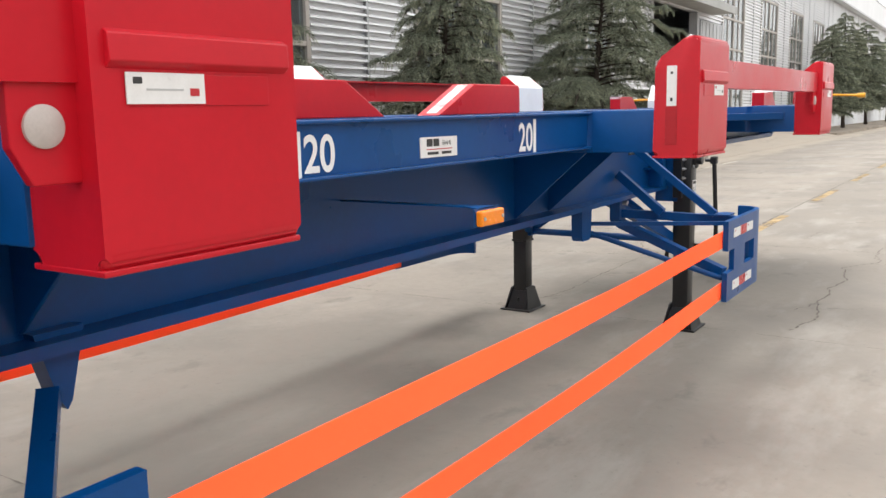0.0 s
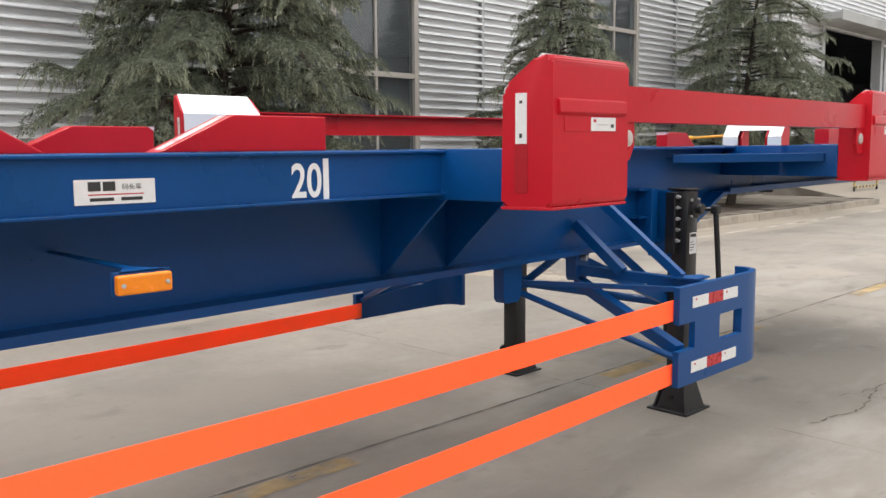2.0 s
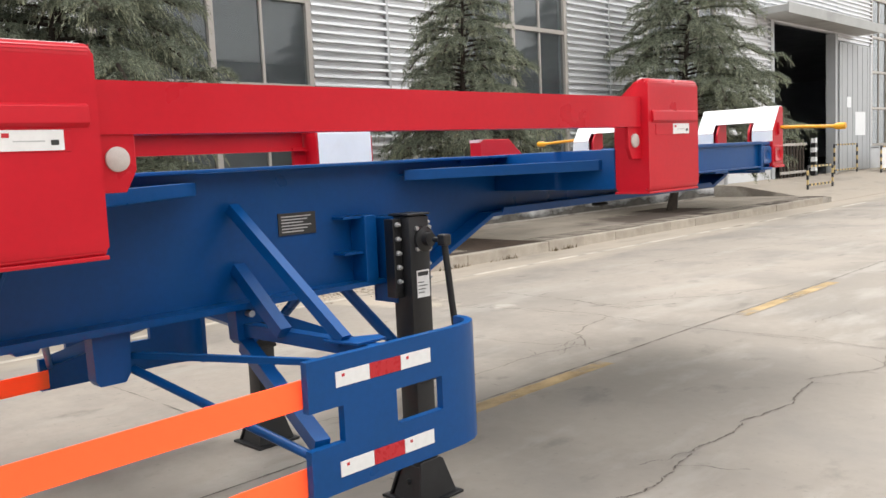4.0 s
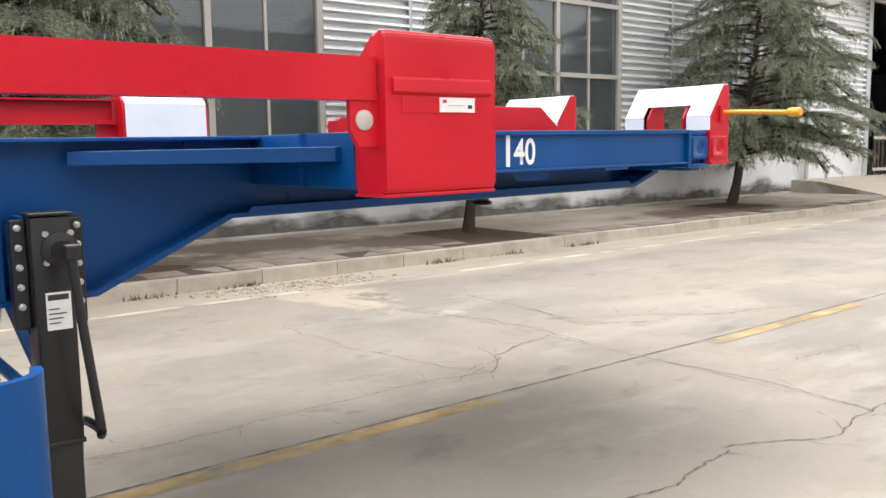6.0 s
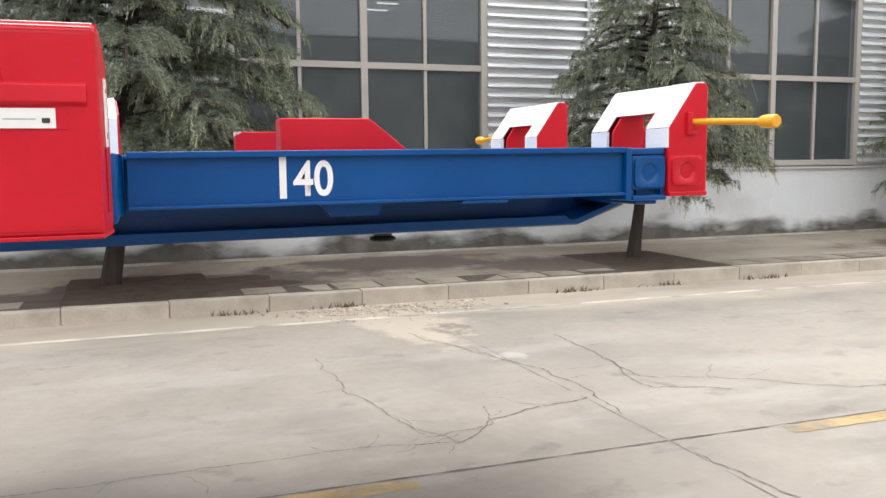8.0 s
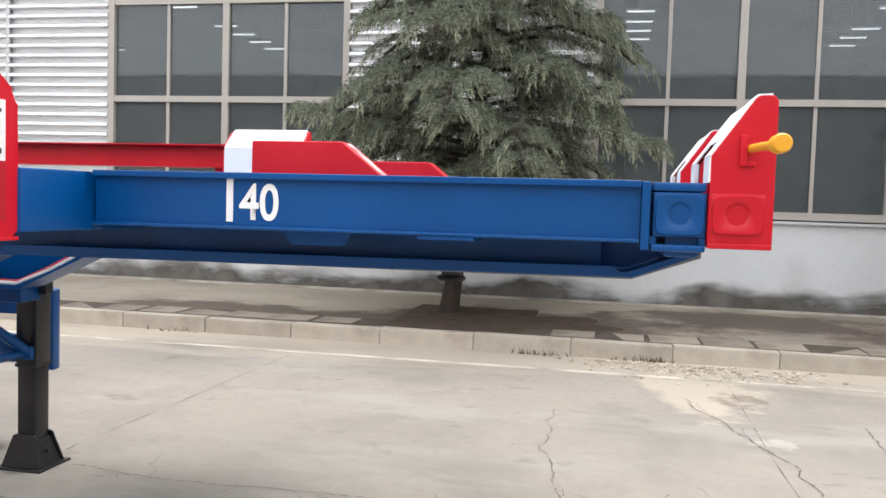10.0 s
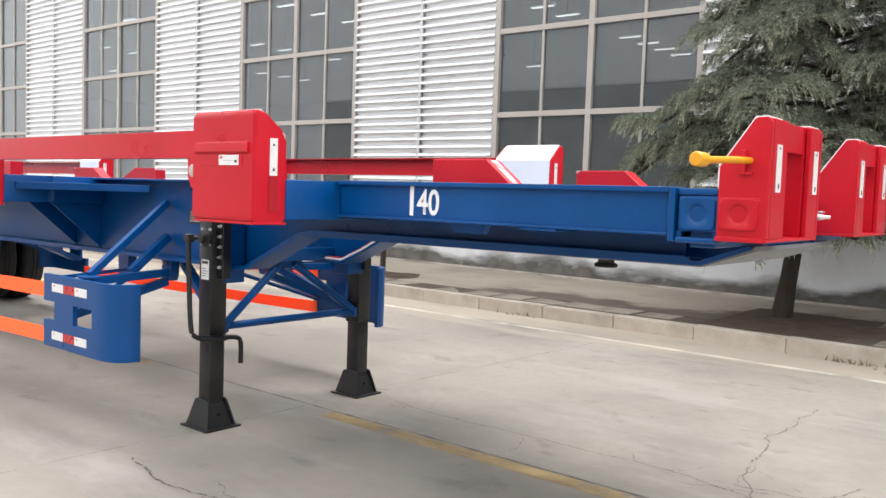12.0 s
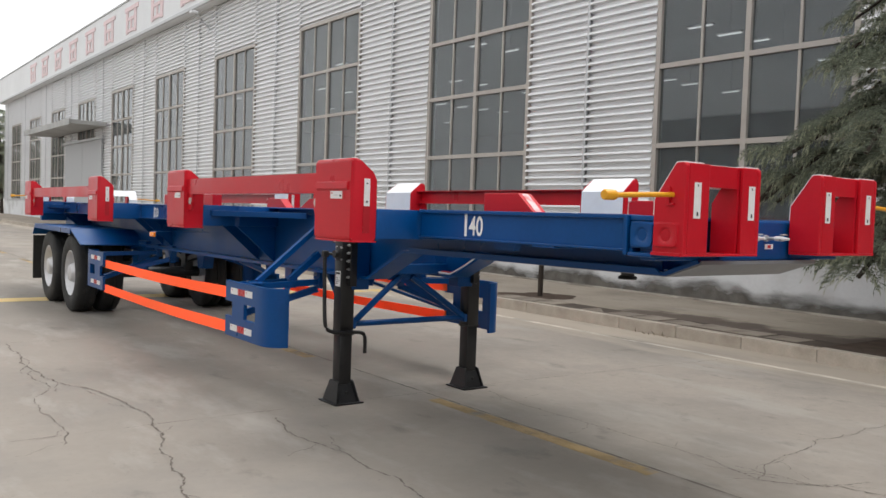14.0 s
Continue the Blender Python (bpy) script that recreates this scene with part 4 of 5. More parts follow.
# deck stops: plates with one sloped end
def stop(y_full, y_mid, y_low, m):
    b = prism([(y_full, RT + .003), (y_full, 1.665), (y_mid, 1.665), (y_low, RT + .003)], "x", -1.80, -1.70, .004)
    s = part("deck_stop", b, RED, trailer, "red deck stop with sloped end", m, False, True)
    d = Vector((y_low - y_mid, RT - 1.665)).normalized()
    n = Vector((-d.y, d.x)) * (1 if d.x > 0 else -1)
    a, c = Vector((y_mid, 1.665)) + d * .01 + n * .003, Vector((y_low, RT)) - d * .02 + n * .003
    if m is not None:
        e = .03 if y_mid < y_full else -.03
        chip = [(y_full - e, 1.6655), (y_full + e * .05, 1.6655), (y_full + e * .05, 1.645), (y_full - e * .4, 1.655)]
        part("chipped_corner", prism(chip, "x", -1.802, -1.698), PALE_PINK, s, "corner chipped to pale primer", m, False, True)
        return
    part("worn_strip", prism([tuple(a), tuple(c), tuple(c - n * .004), tuple(a - n * .004)], "x", -1.768, -1.722), PALE_PINK, s, "pale pink strip", m, False, True)


for _, m in SIDES:
    stop(1.69, 2.06, 2.26, m)
    stop(3.19, 2.83, 2.58, m)
    stop(7.58, 7.885, 8.03, m)


# front and rear end guides: two upright plates, back plate, white sloped faces
def end_guide(y_in, y_out, m):
    """Pair of red side plates that lean on a back plate; y_out is the outer end."""
    s = 1 if y_out > y_in else -1
    z0, z1, zs = 1.386, 1.794, 1.628
    XA, XB, FW, FB = -1.556, -2.122, .172, .142
    yt = y_out - s * .052
    prof = [(y_in, z0), (y_out, z0), (y_out, z1 - .016), (y_out - s * .006, z1 - .005), (y_out - s * .016, z1), (yt + s * .006, z1), (yt - s * .006, z1 - .006), (y_in, zs)]
    e = part("end_guide", prism(prof, "x", XA - .027, XA, .004), RED, trailer, "red end guide with white sloped face", m, False, True)
    part("side_plate", prism(prof, "x", XB, XB + .027, .004), RED, e, "", m, False, True)
    for x0, x1 in ((XA - FW, XA - .028), (XB + .028, XB + FB)):
        fl = part("post_flange", box(x0, x1, *sorted((y_out - s * .018, y_out)), z0, z1 - .004, .003), RED, e, "", m, False, True)
        ya, yb = sorted((y_out + s * .0005, y_out + s * .003))
        xc = (x1 + XB) / 2 if x0 < -1.9 else (x0 + XA) / 2
        lb = part("reflective_strip", box(xc - .024, xc + .024, ya, yb, 1.545, 1.706), REFLECT_WHITE, fl, "white reflective strip", m, False, True)
        yc, yd = sorted((y_out + s * .003, y_out + s * .0036))
        part("print_mark", box(xc - .008, xc + .004, yc, yd, 1.556, 1.574), PRINT_DARK, lb, "", m, False, True)
        part("print_mark", box(xc - .004, xc + .004, yc, yd, 1.688, 1.697), PRINT_DARK, lb, "", m, False, True)
        # white sloped liner
        d = Vector((yt - y_in, z1 - zs)).normalized()
        n = Vector((-d.y * s, d.x * s))
        a, c = Vector((y_in, zs)), Vector((yt, z1))
        w = .148 if x0 > -1.8 else .128
        xa, xb = (XA - w, XA - .002) if x0 > -1.8 else (XB + .002, XB + w)
        line = [tuple(a + n * .004), tuple(c + n * .004), (y_out - s * .016, z1 + .004), (y_out - s * .016, z1 - .002), tuple(c - n * .002), tuple(a - n * .002)]
        part("sloped_face", prism(line, "x", xa, xb, .001), WHITE, e, "white painted sloped face", m, False, True)
        ya, yb = sorted((y_in - s * .004, y_in + s * .010))
        part("lower_face", box(xa, xb, ya, yb, RT + .007, zs - .002, .001), WHITE, e, "white painted lower face", m, False, True)
    part("head_plate", box(XB + .028, XA - .028, *sorted((y_out - s * .034, y_out - s * .022)), 1.690, z1 - .004, .002), RED, e, "", m, False, True)
    line = [(yt - s * .072, z1 - .104), (yt, z1 + .002), (yt, z1 - .012), (yt - s * .064, z1 - .106)]
    part("head_slope", prism(line, "x", XB + .124, XA - .144, .001), WHITE, e, "white painted sloped head", m, False, True)
    part("base_plate", box(XB, XA, *sorted((y_in, y_out)), z0 - .012, z0, .003), RED, e, "", m, False, True)
    cheek = [(y_in + s * .012, z0), (y_out - s * .019, z0), (y_out - s * .019, z1 - .008), (yt, z1 - .010), (y_in + s * .012, zs - .006)]
    part("inner_wall", prism(cheek, "x", XA - FW - .015, XA - FW - .001), RED, e, "", m, False, True)
    part("inner_wall", prism(cheek, "x", XB + FB + .001, XB + FB + .015), RED, e, "", m, False, True)
    ca, cb = sorted((y_in + s * .004, y_out - s * .022))
    casting(XA + .012, ca, cb, 1.407, 1.525, RED, e.parent, m, .022)
    part("foot_lip", box(XA - .02, XA + .012, *sorted((y_in, y_out - s * .004)), z0 - .013, z0 + .003, .003), RED, e, "", m, False, True)
    yc = y_in + s * .104
    part("rod_bracket", box(XA - .002, XA + .014, *sorted((yc - s * .030, yc - s * .010)), 1.600, 1.684, .003), RED, e, "", m, False, True)
    part("rod_bracket", box(XA - .002, XA + .012, *sorted((yc - s * .010, yc + s * .012)), 1.600, 1.612, .003), RED, e, "", m, False, True)
    rod = part("outrigger_rod", tube([(XA - .02, yc, 1.649), (-1.40, yc, 1.643), (-1.18, yc, 1.632)], .0115, 14), YELLOW, trailer, "yellow sight rod", m, True, True)
    knob = lathe([(.0115, 0), (.0215, .018), (.0225, .030), (.0225, .074), (.019, .080), (.001, .081)], (-1.192, yc, 1.632), "x", 20)
    part("rod_knob", knob, YELLOW, rod, "", m, True, True)


for _, m in SIDES:
    end_guide(8.992, 9.162, m)
    end_guide(-4.53, -4.70, m)

# air and light couplings between the front guides
for x, y in ((-2.30, 9.085), (-2.464, 9.116)):
    stub = [(.001, 0), (.017, 0), (.017, .016), (.009, .018), (.009, y - 9.03), (.013, y - 9.028), (.013, y - 9.015), (.001, y - 9.012)]
    cpl = part("air_coupling", lathe(stub, (x, 8.975, 1.482), "y", 16), STEEL, trailer, "silver air coupling", smooth=True)
    head = lathe([(.001, 0), (.011, .002), (.013, .012), (.013, .046), (.009, .060), (.007, .082), (.001, .084)], (x, y - .084, 1.483), "y", 16)
    part("coupling_head", head, REFLECT_WHITE, cpl, "pale silver coupling head", smooth=True)
    part("coupling_lever", box(x - .030, x + .010, y - .05, y - .03, 1.500, 1.507, .002), STEEL, cpl)
pl = part("front_label", box(CX - .145, CX - .075, 8.976, 8.980, 1.425, 1.452), REFLECT_WHITE, trailer, "small white label with red marks")
part("print_mark", box(CX - .125, CX - .095, 8.9805, 8.9815, 1.43, 1.447), PRINT_RED, pl)

# ---- markings, lamps and plates on the side ----
FACE = Matrix.Translation((BX + .001, 0, 0)) @ Matrix(((0, 0, 1, 0), (1, 0, 0, 0), (0, 1, 0, 0), (0, 0, 0, 1)))


def mark(text, y, z0, width, h, bar_y, bar_h0, bar_h1):
    mm = FACE @ Matrix.Translation((y, z0, .0012))
    part("capacity_mark", lettering(text, width, h, mm, .018), LETTER, trailer, "white painted capacity number")
    part("capacity_bar", box(BX + .0003, BX + .002, bar_y - .011, bar_y + .011, bar_h0, bar_h1), LETTER, trailer, "white painted bar")


mark("20", 1.726, 1.390, .129, .107, 1.704, 1.370, 1.506)
mark("20", 2.960, 1.394, .117, .112, 3.096, 1.386, 1.520)
mark("40", 7.596, 1.428, .130, .115, 7.564, 1.422, 1.558)
sg = part("maker_sign", box(BX + .0003, BX + .004, 2.280, 2.503, 1.405, 1.472), REFLECT_WHITE, trailer, "small white sign with dark characters", tilt=False)
for k in range(2):
    part("print_block", box(BX + .004, BX + .0048, 2.316 + .040 * k, 2.350 + .040 * k, 1.441, 1.466), PRINT_DARK, sg)
part("print_line", lettering("码头车", .055, .017, FACE @ Matrix.Translation((2.408, 1.443, .0045))), PRINT_DARK, sg)
part("print_line", box(BX + .004, BX + .0048, 2.316, 2.470, 1.430, 1.433), PRINT_RED, sg)
for k in range(2):
    part("print_line", box(BX + .004, BX + .0048, 2.320 + .085 * k, 2.385 + .08 * k, 1.414, 1.423), PRINT_DARK, sg)

for k, (_, m) in enumerate(SIDES):
    am = part("marker_lamp", box(-1.375, -1.350, 2.285, 2.430, 1.190, 1.240, .006), AMBER, trailer, "amber side marker lamp on a bracket", m)
    part("bracket", prism([(-1.98, 2.345), (-1.45, 2.345), (-1.376, 2.30), (-1.376, 2.42), (-1.45, 2.375), (-1.98, 2.375)], "z", 1.243, 1.247), BLUE, am, "", m)
    part("backing", box(-1.380, -1.376, 2.28, 2.435, 1.187, 1.247, .001), BLUE, am, "", m)
    for yy in (2.30, 2.415):
        part("screw", lathe([(.006, 0), (.006, .003), (.001, .004)], (-1.35, yy, 1.215), "x", 10), STEEL, am, "", m)
tp = part("type_plate", box(WEBX + .001, WEBX + .005, 5.21, 5.40, 1.268, 1.36, .001), PRINT_DARK, trailer, "black type plate with worn lines")
for k in range(6):
    part("print_line", box(WEBX + .005, WEBX + .0056, 5.225, 5.335 + .04 * ((k * 7) % 3) / 2, 1.280 + .0125 * k, 1.285 + .0125 * k), STEEL, tp)


# ---- landing legs ----
LEGX, LEGY = -1.793, 5.765


def leg(m, cranked):
    lg = part("landing_leg", box(LEGX - .061, LEGX + .061, LEGY - .061, LEGY + .061, .58, 1.315, .012), BLACK, trailer, "black telescopic landing leg", m, True)
    part("top_cap", box(LEGX - .066, LEGX + .066, LEGY - .066, LEGY + .066, 1.3155, 1.326, .004), BLACK, lg, "", m)
    part("inner_tube", box(LEGX - .055, LEGX + .055, LEGY - .055, LEGY + .055, .07, .585, .010), BLACK, lg, "", m, True)
    part("collar", box(LEGX - .064, LEGX + .064, LEGY - .064, LEGY + .064, .574, .592, .004), BLACK, lg, "", m)
    # foot: sloped shoe between two flared cheek plates, on a flat plate
    g0 = road_z(LEGX)
    b = bmesh.new()
    vs = [b.verts.new((LEGX + sx * w, LEGY + sy * w2, g0 + z)) for z, w, w2 in ((.012, .082, .104), (.150, .057, .060)) for sx, sy in ((-1, -1), (1, -1), (1, 1), (-1, 1))]
    for i in range(4):
        j = (i + 1) % 4
        b.faces.new((vs[i], vs[j], vs[4 + j], vs[4 + i]))
    b.faces.new(vs[:4])
    b.faces.new(vs[4:])
    part("foot", b, BLACK, lg, "", m)
    for sx in (-1, 1):
        cheek = prism([(LEGY - .112, 0), (LEGY + .112, 0), (LEGY + .068, .158), (LEGY + .052, .166), (LEGY - .052, .166), (LEGY - .068, .158)], "x", -.006, .006, .002)
        for v in cheek.verts:
            v.co.x += LEGX + sx * (.098 - .034 * v.co.z / .16)
            v.co.z += g0 + .012
        part("foot_cheek", cheek, BLACK, lg, "", m)
    part("foot_plate", box(LEGX - .128, LEGX + .128, LEGY - .135, LEGY + .135, g0 + .001, g0 + .013, .003), BLACK, lg, "", m)
    part("foot_pin", tube([(LEGX, LEGY - .100, g0 + .085), (LEGX, LEGY + .100, g0 + .085)], .013, 10), BLACK, lg, "", m, True)
    # mounting plate and bolts
    part("mounting_plate", box(WEBX + .012, LEGX - .03, LEGY - .066, LEGY + .066, .93, 1.31, .004), BLUE, lg, "", m)
    part("side_flange", box(LEGX - .05, LEGX + .01, LEGY - .108, LEGY - .062, .96, 1.305, .004), BLACK, lg, "", m)
    part("side_flange", box(LEGX - .05, LEGX + .01, LEGY + .062, LEGY + .108, .96, 1.305, .004), BLACK, lg, "", m)
    for i in range(5):
        for sy in (-1, 1):
            part("bolt", lathe([(.011, 0), (.011, .012), (.006, .014), (.006, .024), (.001, .024)], (LEGX + .01, LEGY + sy * .088, 1.28 - .062 * i), "x", 8), STEEL, lg, "", m)
    part("leg_bracket", box(WEBX, WEBX + .10, LEGY - .175, LEGY - .109, 1.03, 1.325, .004), BLUE, trailer, "", m)
    for z in (1.165, 1.320):
        part("bracket_rib", box(WEBX, WEBX + .08, LEGY - .275, LEGY - .175, z - .005, z + .005), BLUE, trailer, "", m)
    if cranked:
        part("gear_cover", lathe([(.055, 0), (.055, .015), (.03, .022), (.03, .05), (.001, .05)], (LEGX + .061, LEGY + .02, 1.21), "x", 20), BLACK, lg, "", m, True)
        for dy, dz in ((-.03, .05), (.045, .05), (-.03, -.04), (.045, -.04)):
            part("cover_bolt", lathe([(.010, 0), (.010, .010), (.001, .010)], (LEGX + .061, LEGY + .01 + dy, 1.21 + dz), "x", 8), STEEL, lg, "", m)
        cr = part("crank", tube([(LEGX + .13, LEGY + .02, 1.21), (LEGX + .20, LEGY + .02, 1.21)], .012, 12), BLACK, lg, "black crank shaft", m, True)
        part("crank_joint", box(LEGX + .165, LEGX + .21, LEGY, LEGY + .045, 1.185, 1.235, .008), BLACK, cr, "", m)
        path = [(LEGX + .19, LEGY + .02, 1.20), (LEGX + .197, LEGY + .042, .95), (LEGX + .202, LEGY + .066, .72), (LEGX + .195, LEGY + .076, .64), (LEGX + .15, LEGY + .085, .612), (LEGX + .09, LEGY + .105, .612), (LEGX - .08, LEGY + .105, .603), (LEGX - .125, LEGY + .10, .590), (LEGX - .147, LEGY + .095, .560), (LEGX - .15, LEGY + .09, .43)]
        part("crank_handle", tube(eased(path), .015, 12), BLACK, cr, "black crank handle", m, True)
    lb = part("leg_label", box(LEGX + .0615, LEGX + .0632, LEGY - .03, LEGY + .045, .955, 1.075), REFLECT_WHITE, lg, "white printed label", m)
    part("print_line", box(LEGX + .0632, LEGX + .0640, LEGY - .024, LEGY + .038, 1.05, 1.068), PRINT_DARK, lb, "", m)
    for i in range(4):
        part("print_line", box(LEGX + .0632, LEGX + .0640, LEGY - .024, LEGY + .01 + .01 * (i % 3), .975 + .015 * i, .979 + .015 * i), PRINT_DARK, lb, "", m)


leg(None, True)
leg(Matrix.Translation((-.06, 0, 0)) @ MIRROR, False)
FX = 2 * CX - LEGX - .06


def strut(a, c, r=.022, name="brace", label="", m=None, square=False):
    return part(name, tube([a, c], r, 12, square), BLUE, trailer, label, m, not square)


strut((LEGX - .06, LEGY + .0, .655), (FX + .06, LEGY + .0, .655), .024)
for sx, x in ((1, LEGX - .07), (-1, FX + .07)):
    strut((x, LEGY + .02, .66), (CX + sx * .06, LEGY - .03, 1.02), .026)
    strut((x, LEGY - .02, .67), (CX + sx * .30, 4.95, 1.035), .027, square=True)
    part("brace_lug", box(min(x, x + sx * .05) - .02, max(x, x + sx * .05) + .02, LEGY - .03, LEGY + .05, .62, .69, .008), BLUE, trailer)
part("brace_plate", prism([(CX - .17, .99), (CX + .17, .99), (CX + .12, 1.06), (CX - .12, 1.06)], "y", LEGY - .045, LEGY - .035), BLUE, trailer)
part("brace_beam", box(2 * CX - WEBX, WEBX, LEGY - .08, LEGY + .02, 1.04, 1.12, .006), BLUE, trailer)


# ---- side guards: curved end panels and orange straps ----
def guard_panel(y_free, s, m, rear=False):
    """Upright panel with an H of cut-outs, bent inward at one end. y_free: the strap end; s: way to the bent end."""
    zs = [.474, .638, .762, .930]
    cols = [0, .14, .375, .60, .66, .72, .775, .82, .85, .866, .870]
    shift = [0, 0, 0, 0, 0, -.004, -.016, -.04, -.075, -.115, -.16]
    gapless = lambda i, j: not (j == 1 and (i == 0 or i == 2))
    b = bmesh.new()
    X = -1.230
    def v(i, j, d):
        k0, k1 = max(i - 1, 0), min(i + 1, len(cols) - 1)
        t = Vector((shift[k1] - shift[k0], (cols[k1] - cols[k0]) * s)).normalized()
        nx, ny = abs(t.y), (-t.x if s > 0 else t.x)
        return (X + shift[i] - d * nx, y_free + s * cols[i] - d * s * abs(ny), zs[j])
    grid = {}
    def vert(i, j, d):
        if (i, j, d) not in grid:
            grid[i, j, d] = b.verts.new(v(i, j, d))
        return grid[i, j, d]
    T = .03
    solid = {(i, j) for i in range(len(cols) - 1) for j in range(3) if gapless(i, j)}
    for i, j in solid:
        for d in (0, T):
            b.faces.new([vert(i, j, d), vert(i + 1, j, d), vert(i + 1, j + 1, d), vert(i, j + 1, d)])
        for di, dj, e0, e1 in ((-1, 0, (i, j), (i, j + 1)), (1, 0, (i + 1, j), (i + 1, j + 1)), (0, -1, (i, j), (i + 1, j)), (0, 1, (i, j + 1), (i + 1, j + 1))):
            if (i + di, j + dj) not in solid:
                b.faces.new([vert(*e0, 0), vert(*e1, 0), vert(*e1, T), vert(*e0, T)])
    g = part("guard_panel", b, BLUE, trailer, "blue steel side guard panel with rounded end", m, True)
    for z in (.525, .826):
        for k, mat in enumerate((REFLECT_WHITE, REFLECT_RED, REFLECT_WHITE)):
            a0, a1 = sorted((y_free + s * (.112 + .144 * k), y_free + s * (.112 + .144 * (k + 1))))
            if k == 1:
                a0, a1 = a0 + .002, a1 - .002
            rl = part("reflector", box(X + .0008, X + .003, a0, a1, z, z + .052), mat, g, "white reflective tape" if k != 1 else "red reflective tape", m)
            if k != 1:
                part("print_mark", box(X + .003, X + .0036, a0 + .025, a0 + .037, z + .032, z + .042), PRINT_RED, rl, "", m)
    # stays from the beam
    def at(x, dy, z):
        return (x, y_free + s * dy, z)
    if not rear:
        part("stay", tube([at(-1.965, .225, 1.40), at(-1.385, .282, .935)], .021, 4, True), BLUE, g, "", m)
        part("stay", tube([at(-1.97, .232, 1.165), at(-1.69, .240, .935)], .025, 4, True), BLUE, g, "", m)
    part("stay", tube([at(-1.97, .25, .920), at(-1.272, .335, .898)], .025, 4, True), BLUE, g, "", m)
    if not rear:
        part("stay", tube([at(-1.97, -.22, .906), at(-1.272, .10, .908)], .011, 4, True), BLUE, g, "", m)
    if rear:
        part("stay", tube([at(-1.955, -.262, .865), at(-1.262, .24, .62)], .027, 4, True), BLUE, g, "", m)
    else:
        part("stay", tube([at(-1.97, -.22, .855), at(-1.272, .045, .60)], .016, 10), BLUE, g, "", m, True)
    part("stay", tube([at(-1.96, .24, .86), at(-1.272, .075, .63)], .027, 4, True), BLUE, g, "", m)
    for d0, d1, low in ((-.37, -.23, .82), (.195, .315, .865)):
        taper = .055 if rear and d0 < 0 else .01
        part("hanger", prism([(y_free + s * d, z) for d, z in ((d0, 1.03), (d1, 1.03), (d1 - taper, low + .03), (d1 - taper - .02, low), (d0 + taper + .01, low), (d0 + taper - .005, low + .02))], "x", -2.01, -1.945), BLUE, g, "", m)
    if not rear:
        part("bracket_plate", prism([(-1.46, y_free + s * .24), (-1.30, y_free + s * .27), (-1.30, y_free + s * .40), (-1.36, y_free + s * .42)], "z", .926, .936, .002), BLUE, g, "", m)
        part("bolt", lathe([(.014, -.02), (.014, .012), (.001, .012)], at(-1.925, .25, .985), "x", 8), STEEL, g, "", m)


def strap(z_front, z_rear, m):
    b = bmesh.new()
    n, rows = 26, []
    for i in range(n + 1):
        t = i / n
        y = 4.80 + (0.87 - 4.80) * t
        z = z_front + (z_rear - z_front) * t - .016 * math.sin(math.pi * t)
        x = -1.262 + .003 * math.sin(9 * t + z_front * 20)
        tw = .004 * math.sin(7 * t + z_front * 30)
        rows.append([b.verts.new(p) for p in ((x + tw, y, z + .047), (x - tw, y, z - .047), (x - tw - .004, y, z - .047), (x + tw - .004, y, z + .047))])
    for r0, r1 in zip(rows, rows[1:]):
        for k in range(4):
            b.faces.new((r0[k], r0[(k + 1) % 4], r1[(k + 1) % 4], r1[k]))
    b.faces.new(rows[0])
    b.faces.new(rows[-1])
    part("guard_strap", b, ORANGE, trailer, "orange webbing side guard strap", m, True)


for _, m in SIDES:
    guard_panel(4.762, 1, m)
    guard_panel(0.90, -1, m, True)
    strap(.824, .795 if m is None else .84, m)
    strap(.532, .500 if m is None else .507, m)


# ---- wheels, axles, mudguards ----
def tyre_profile(r, w):
    return [(r * .56, -w * .40), (r * .62, -w * .47), (r * .80, -w * .5), (r * .94, -w * .46), (r * .985, -w * .40), (r, -w * .30), (r, -w * .12), (r * .982, -w * .11), (r * .982, -w * .07), (r, -w * .06), (r, w * .06), (r * .982, w * .07), (r * .982, w * .11), (r, w * .12), (r, w * .30), (r * .985, w * .40), (r * .94, w * .46), (r * .80, w * .5), (r * .62, w * .47), (r * .56, w * .40)]


AXLES, TR, AZ = (-0.70, -2.05), 0.522, 0.562
for y in AXLES:
    part("axle", tube([(CX - .95, y, AZ), (CX + .95, y, AZ)], .075, 14), BLACK, trailer, "black axle beam", smooth=True)
    for _, m in SIDES:
        for k, x in enumerate((-1.335, -1.665)):
            wl_ = part("wheel", lathe([(.10, -.12), (.295, -.12), (.300, .10), (.312, .115), (.300, .12), (.283, .105), (.274, .05), (.255, .022), (.20, .0), (.15, .02), (.135, .03), (.125, .09), (.11, .125), (.06, .135), (.001, .135)], (x, y, AZ), "x", 40), SILVER, trailer, "silver steel wheel", m, True)
            part("tyre", lathe(tyre_profile(TR, .27), (x, y, AZ), "x", 56, True), TYRE, wl_, "black truck tyre", m, True)
            if k == 0:
                for i in range(10):
                    a = 2 * math.pi * i / 10
                    part("wheel_nut", lathe([(.016, -.01), (.016, .035), (.001, .035)], (x, y + .195 * math.cos(a), AZ + .195 * math.sin(a)), "x", 6), STEEL, wl_, "", m)
    both("spring_hanger", lambda: box(CX + .38, CX + .50, y - .09, y + .09, TR + .05, 1.05, .01), BLACK, tilt=False)
    both("leaf_spring", lambda: prism([(y - .5, .80), (y, .70), (y + .5, .80), (y + .5, .87), (y, .77), (y - .5, .87)], "x", CX + .40, CX + .49), BLACK, tilt=False)
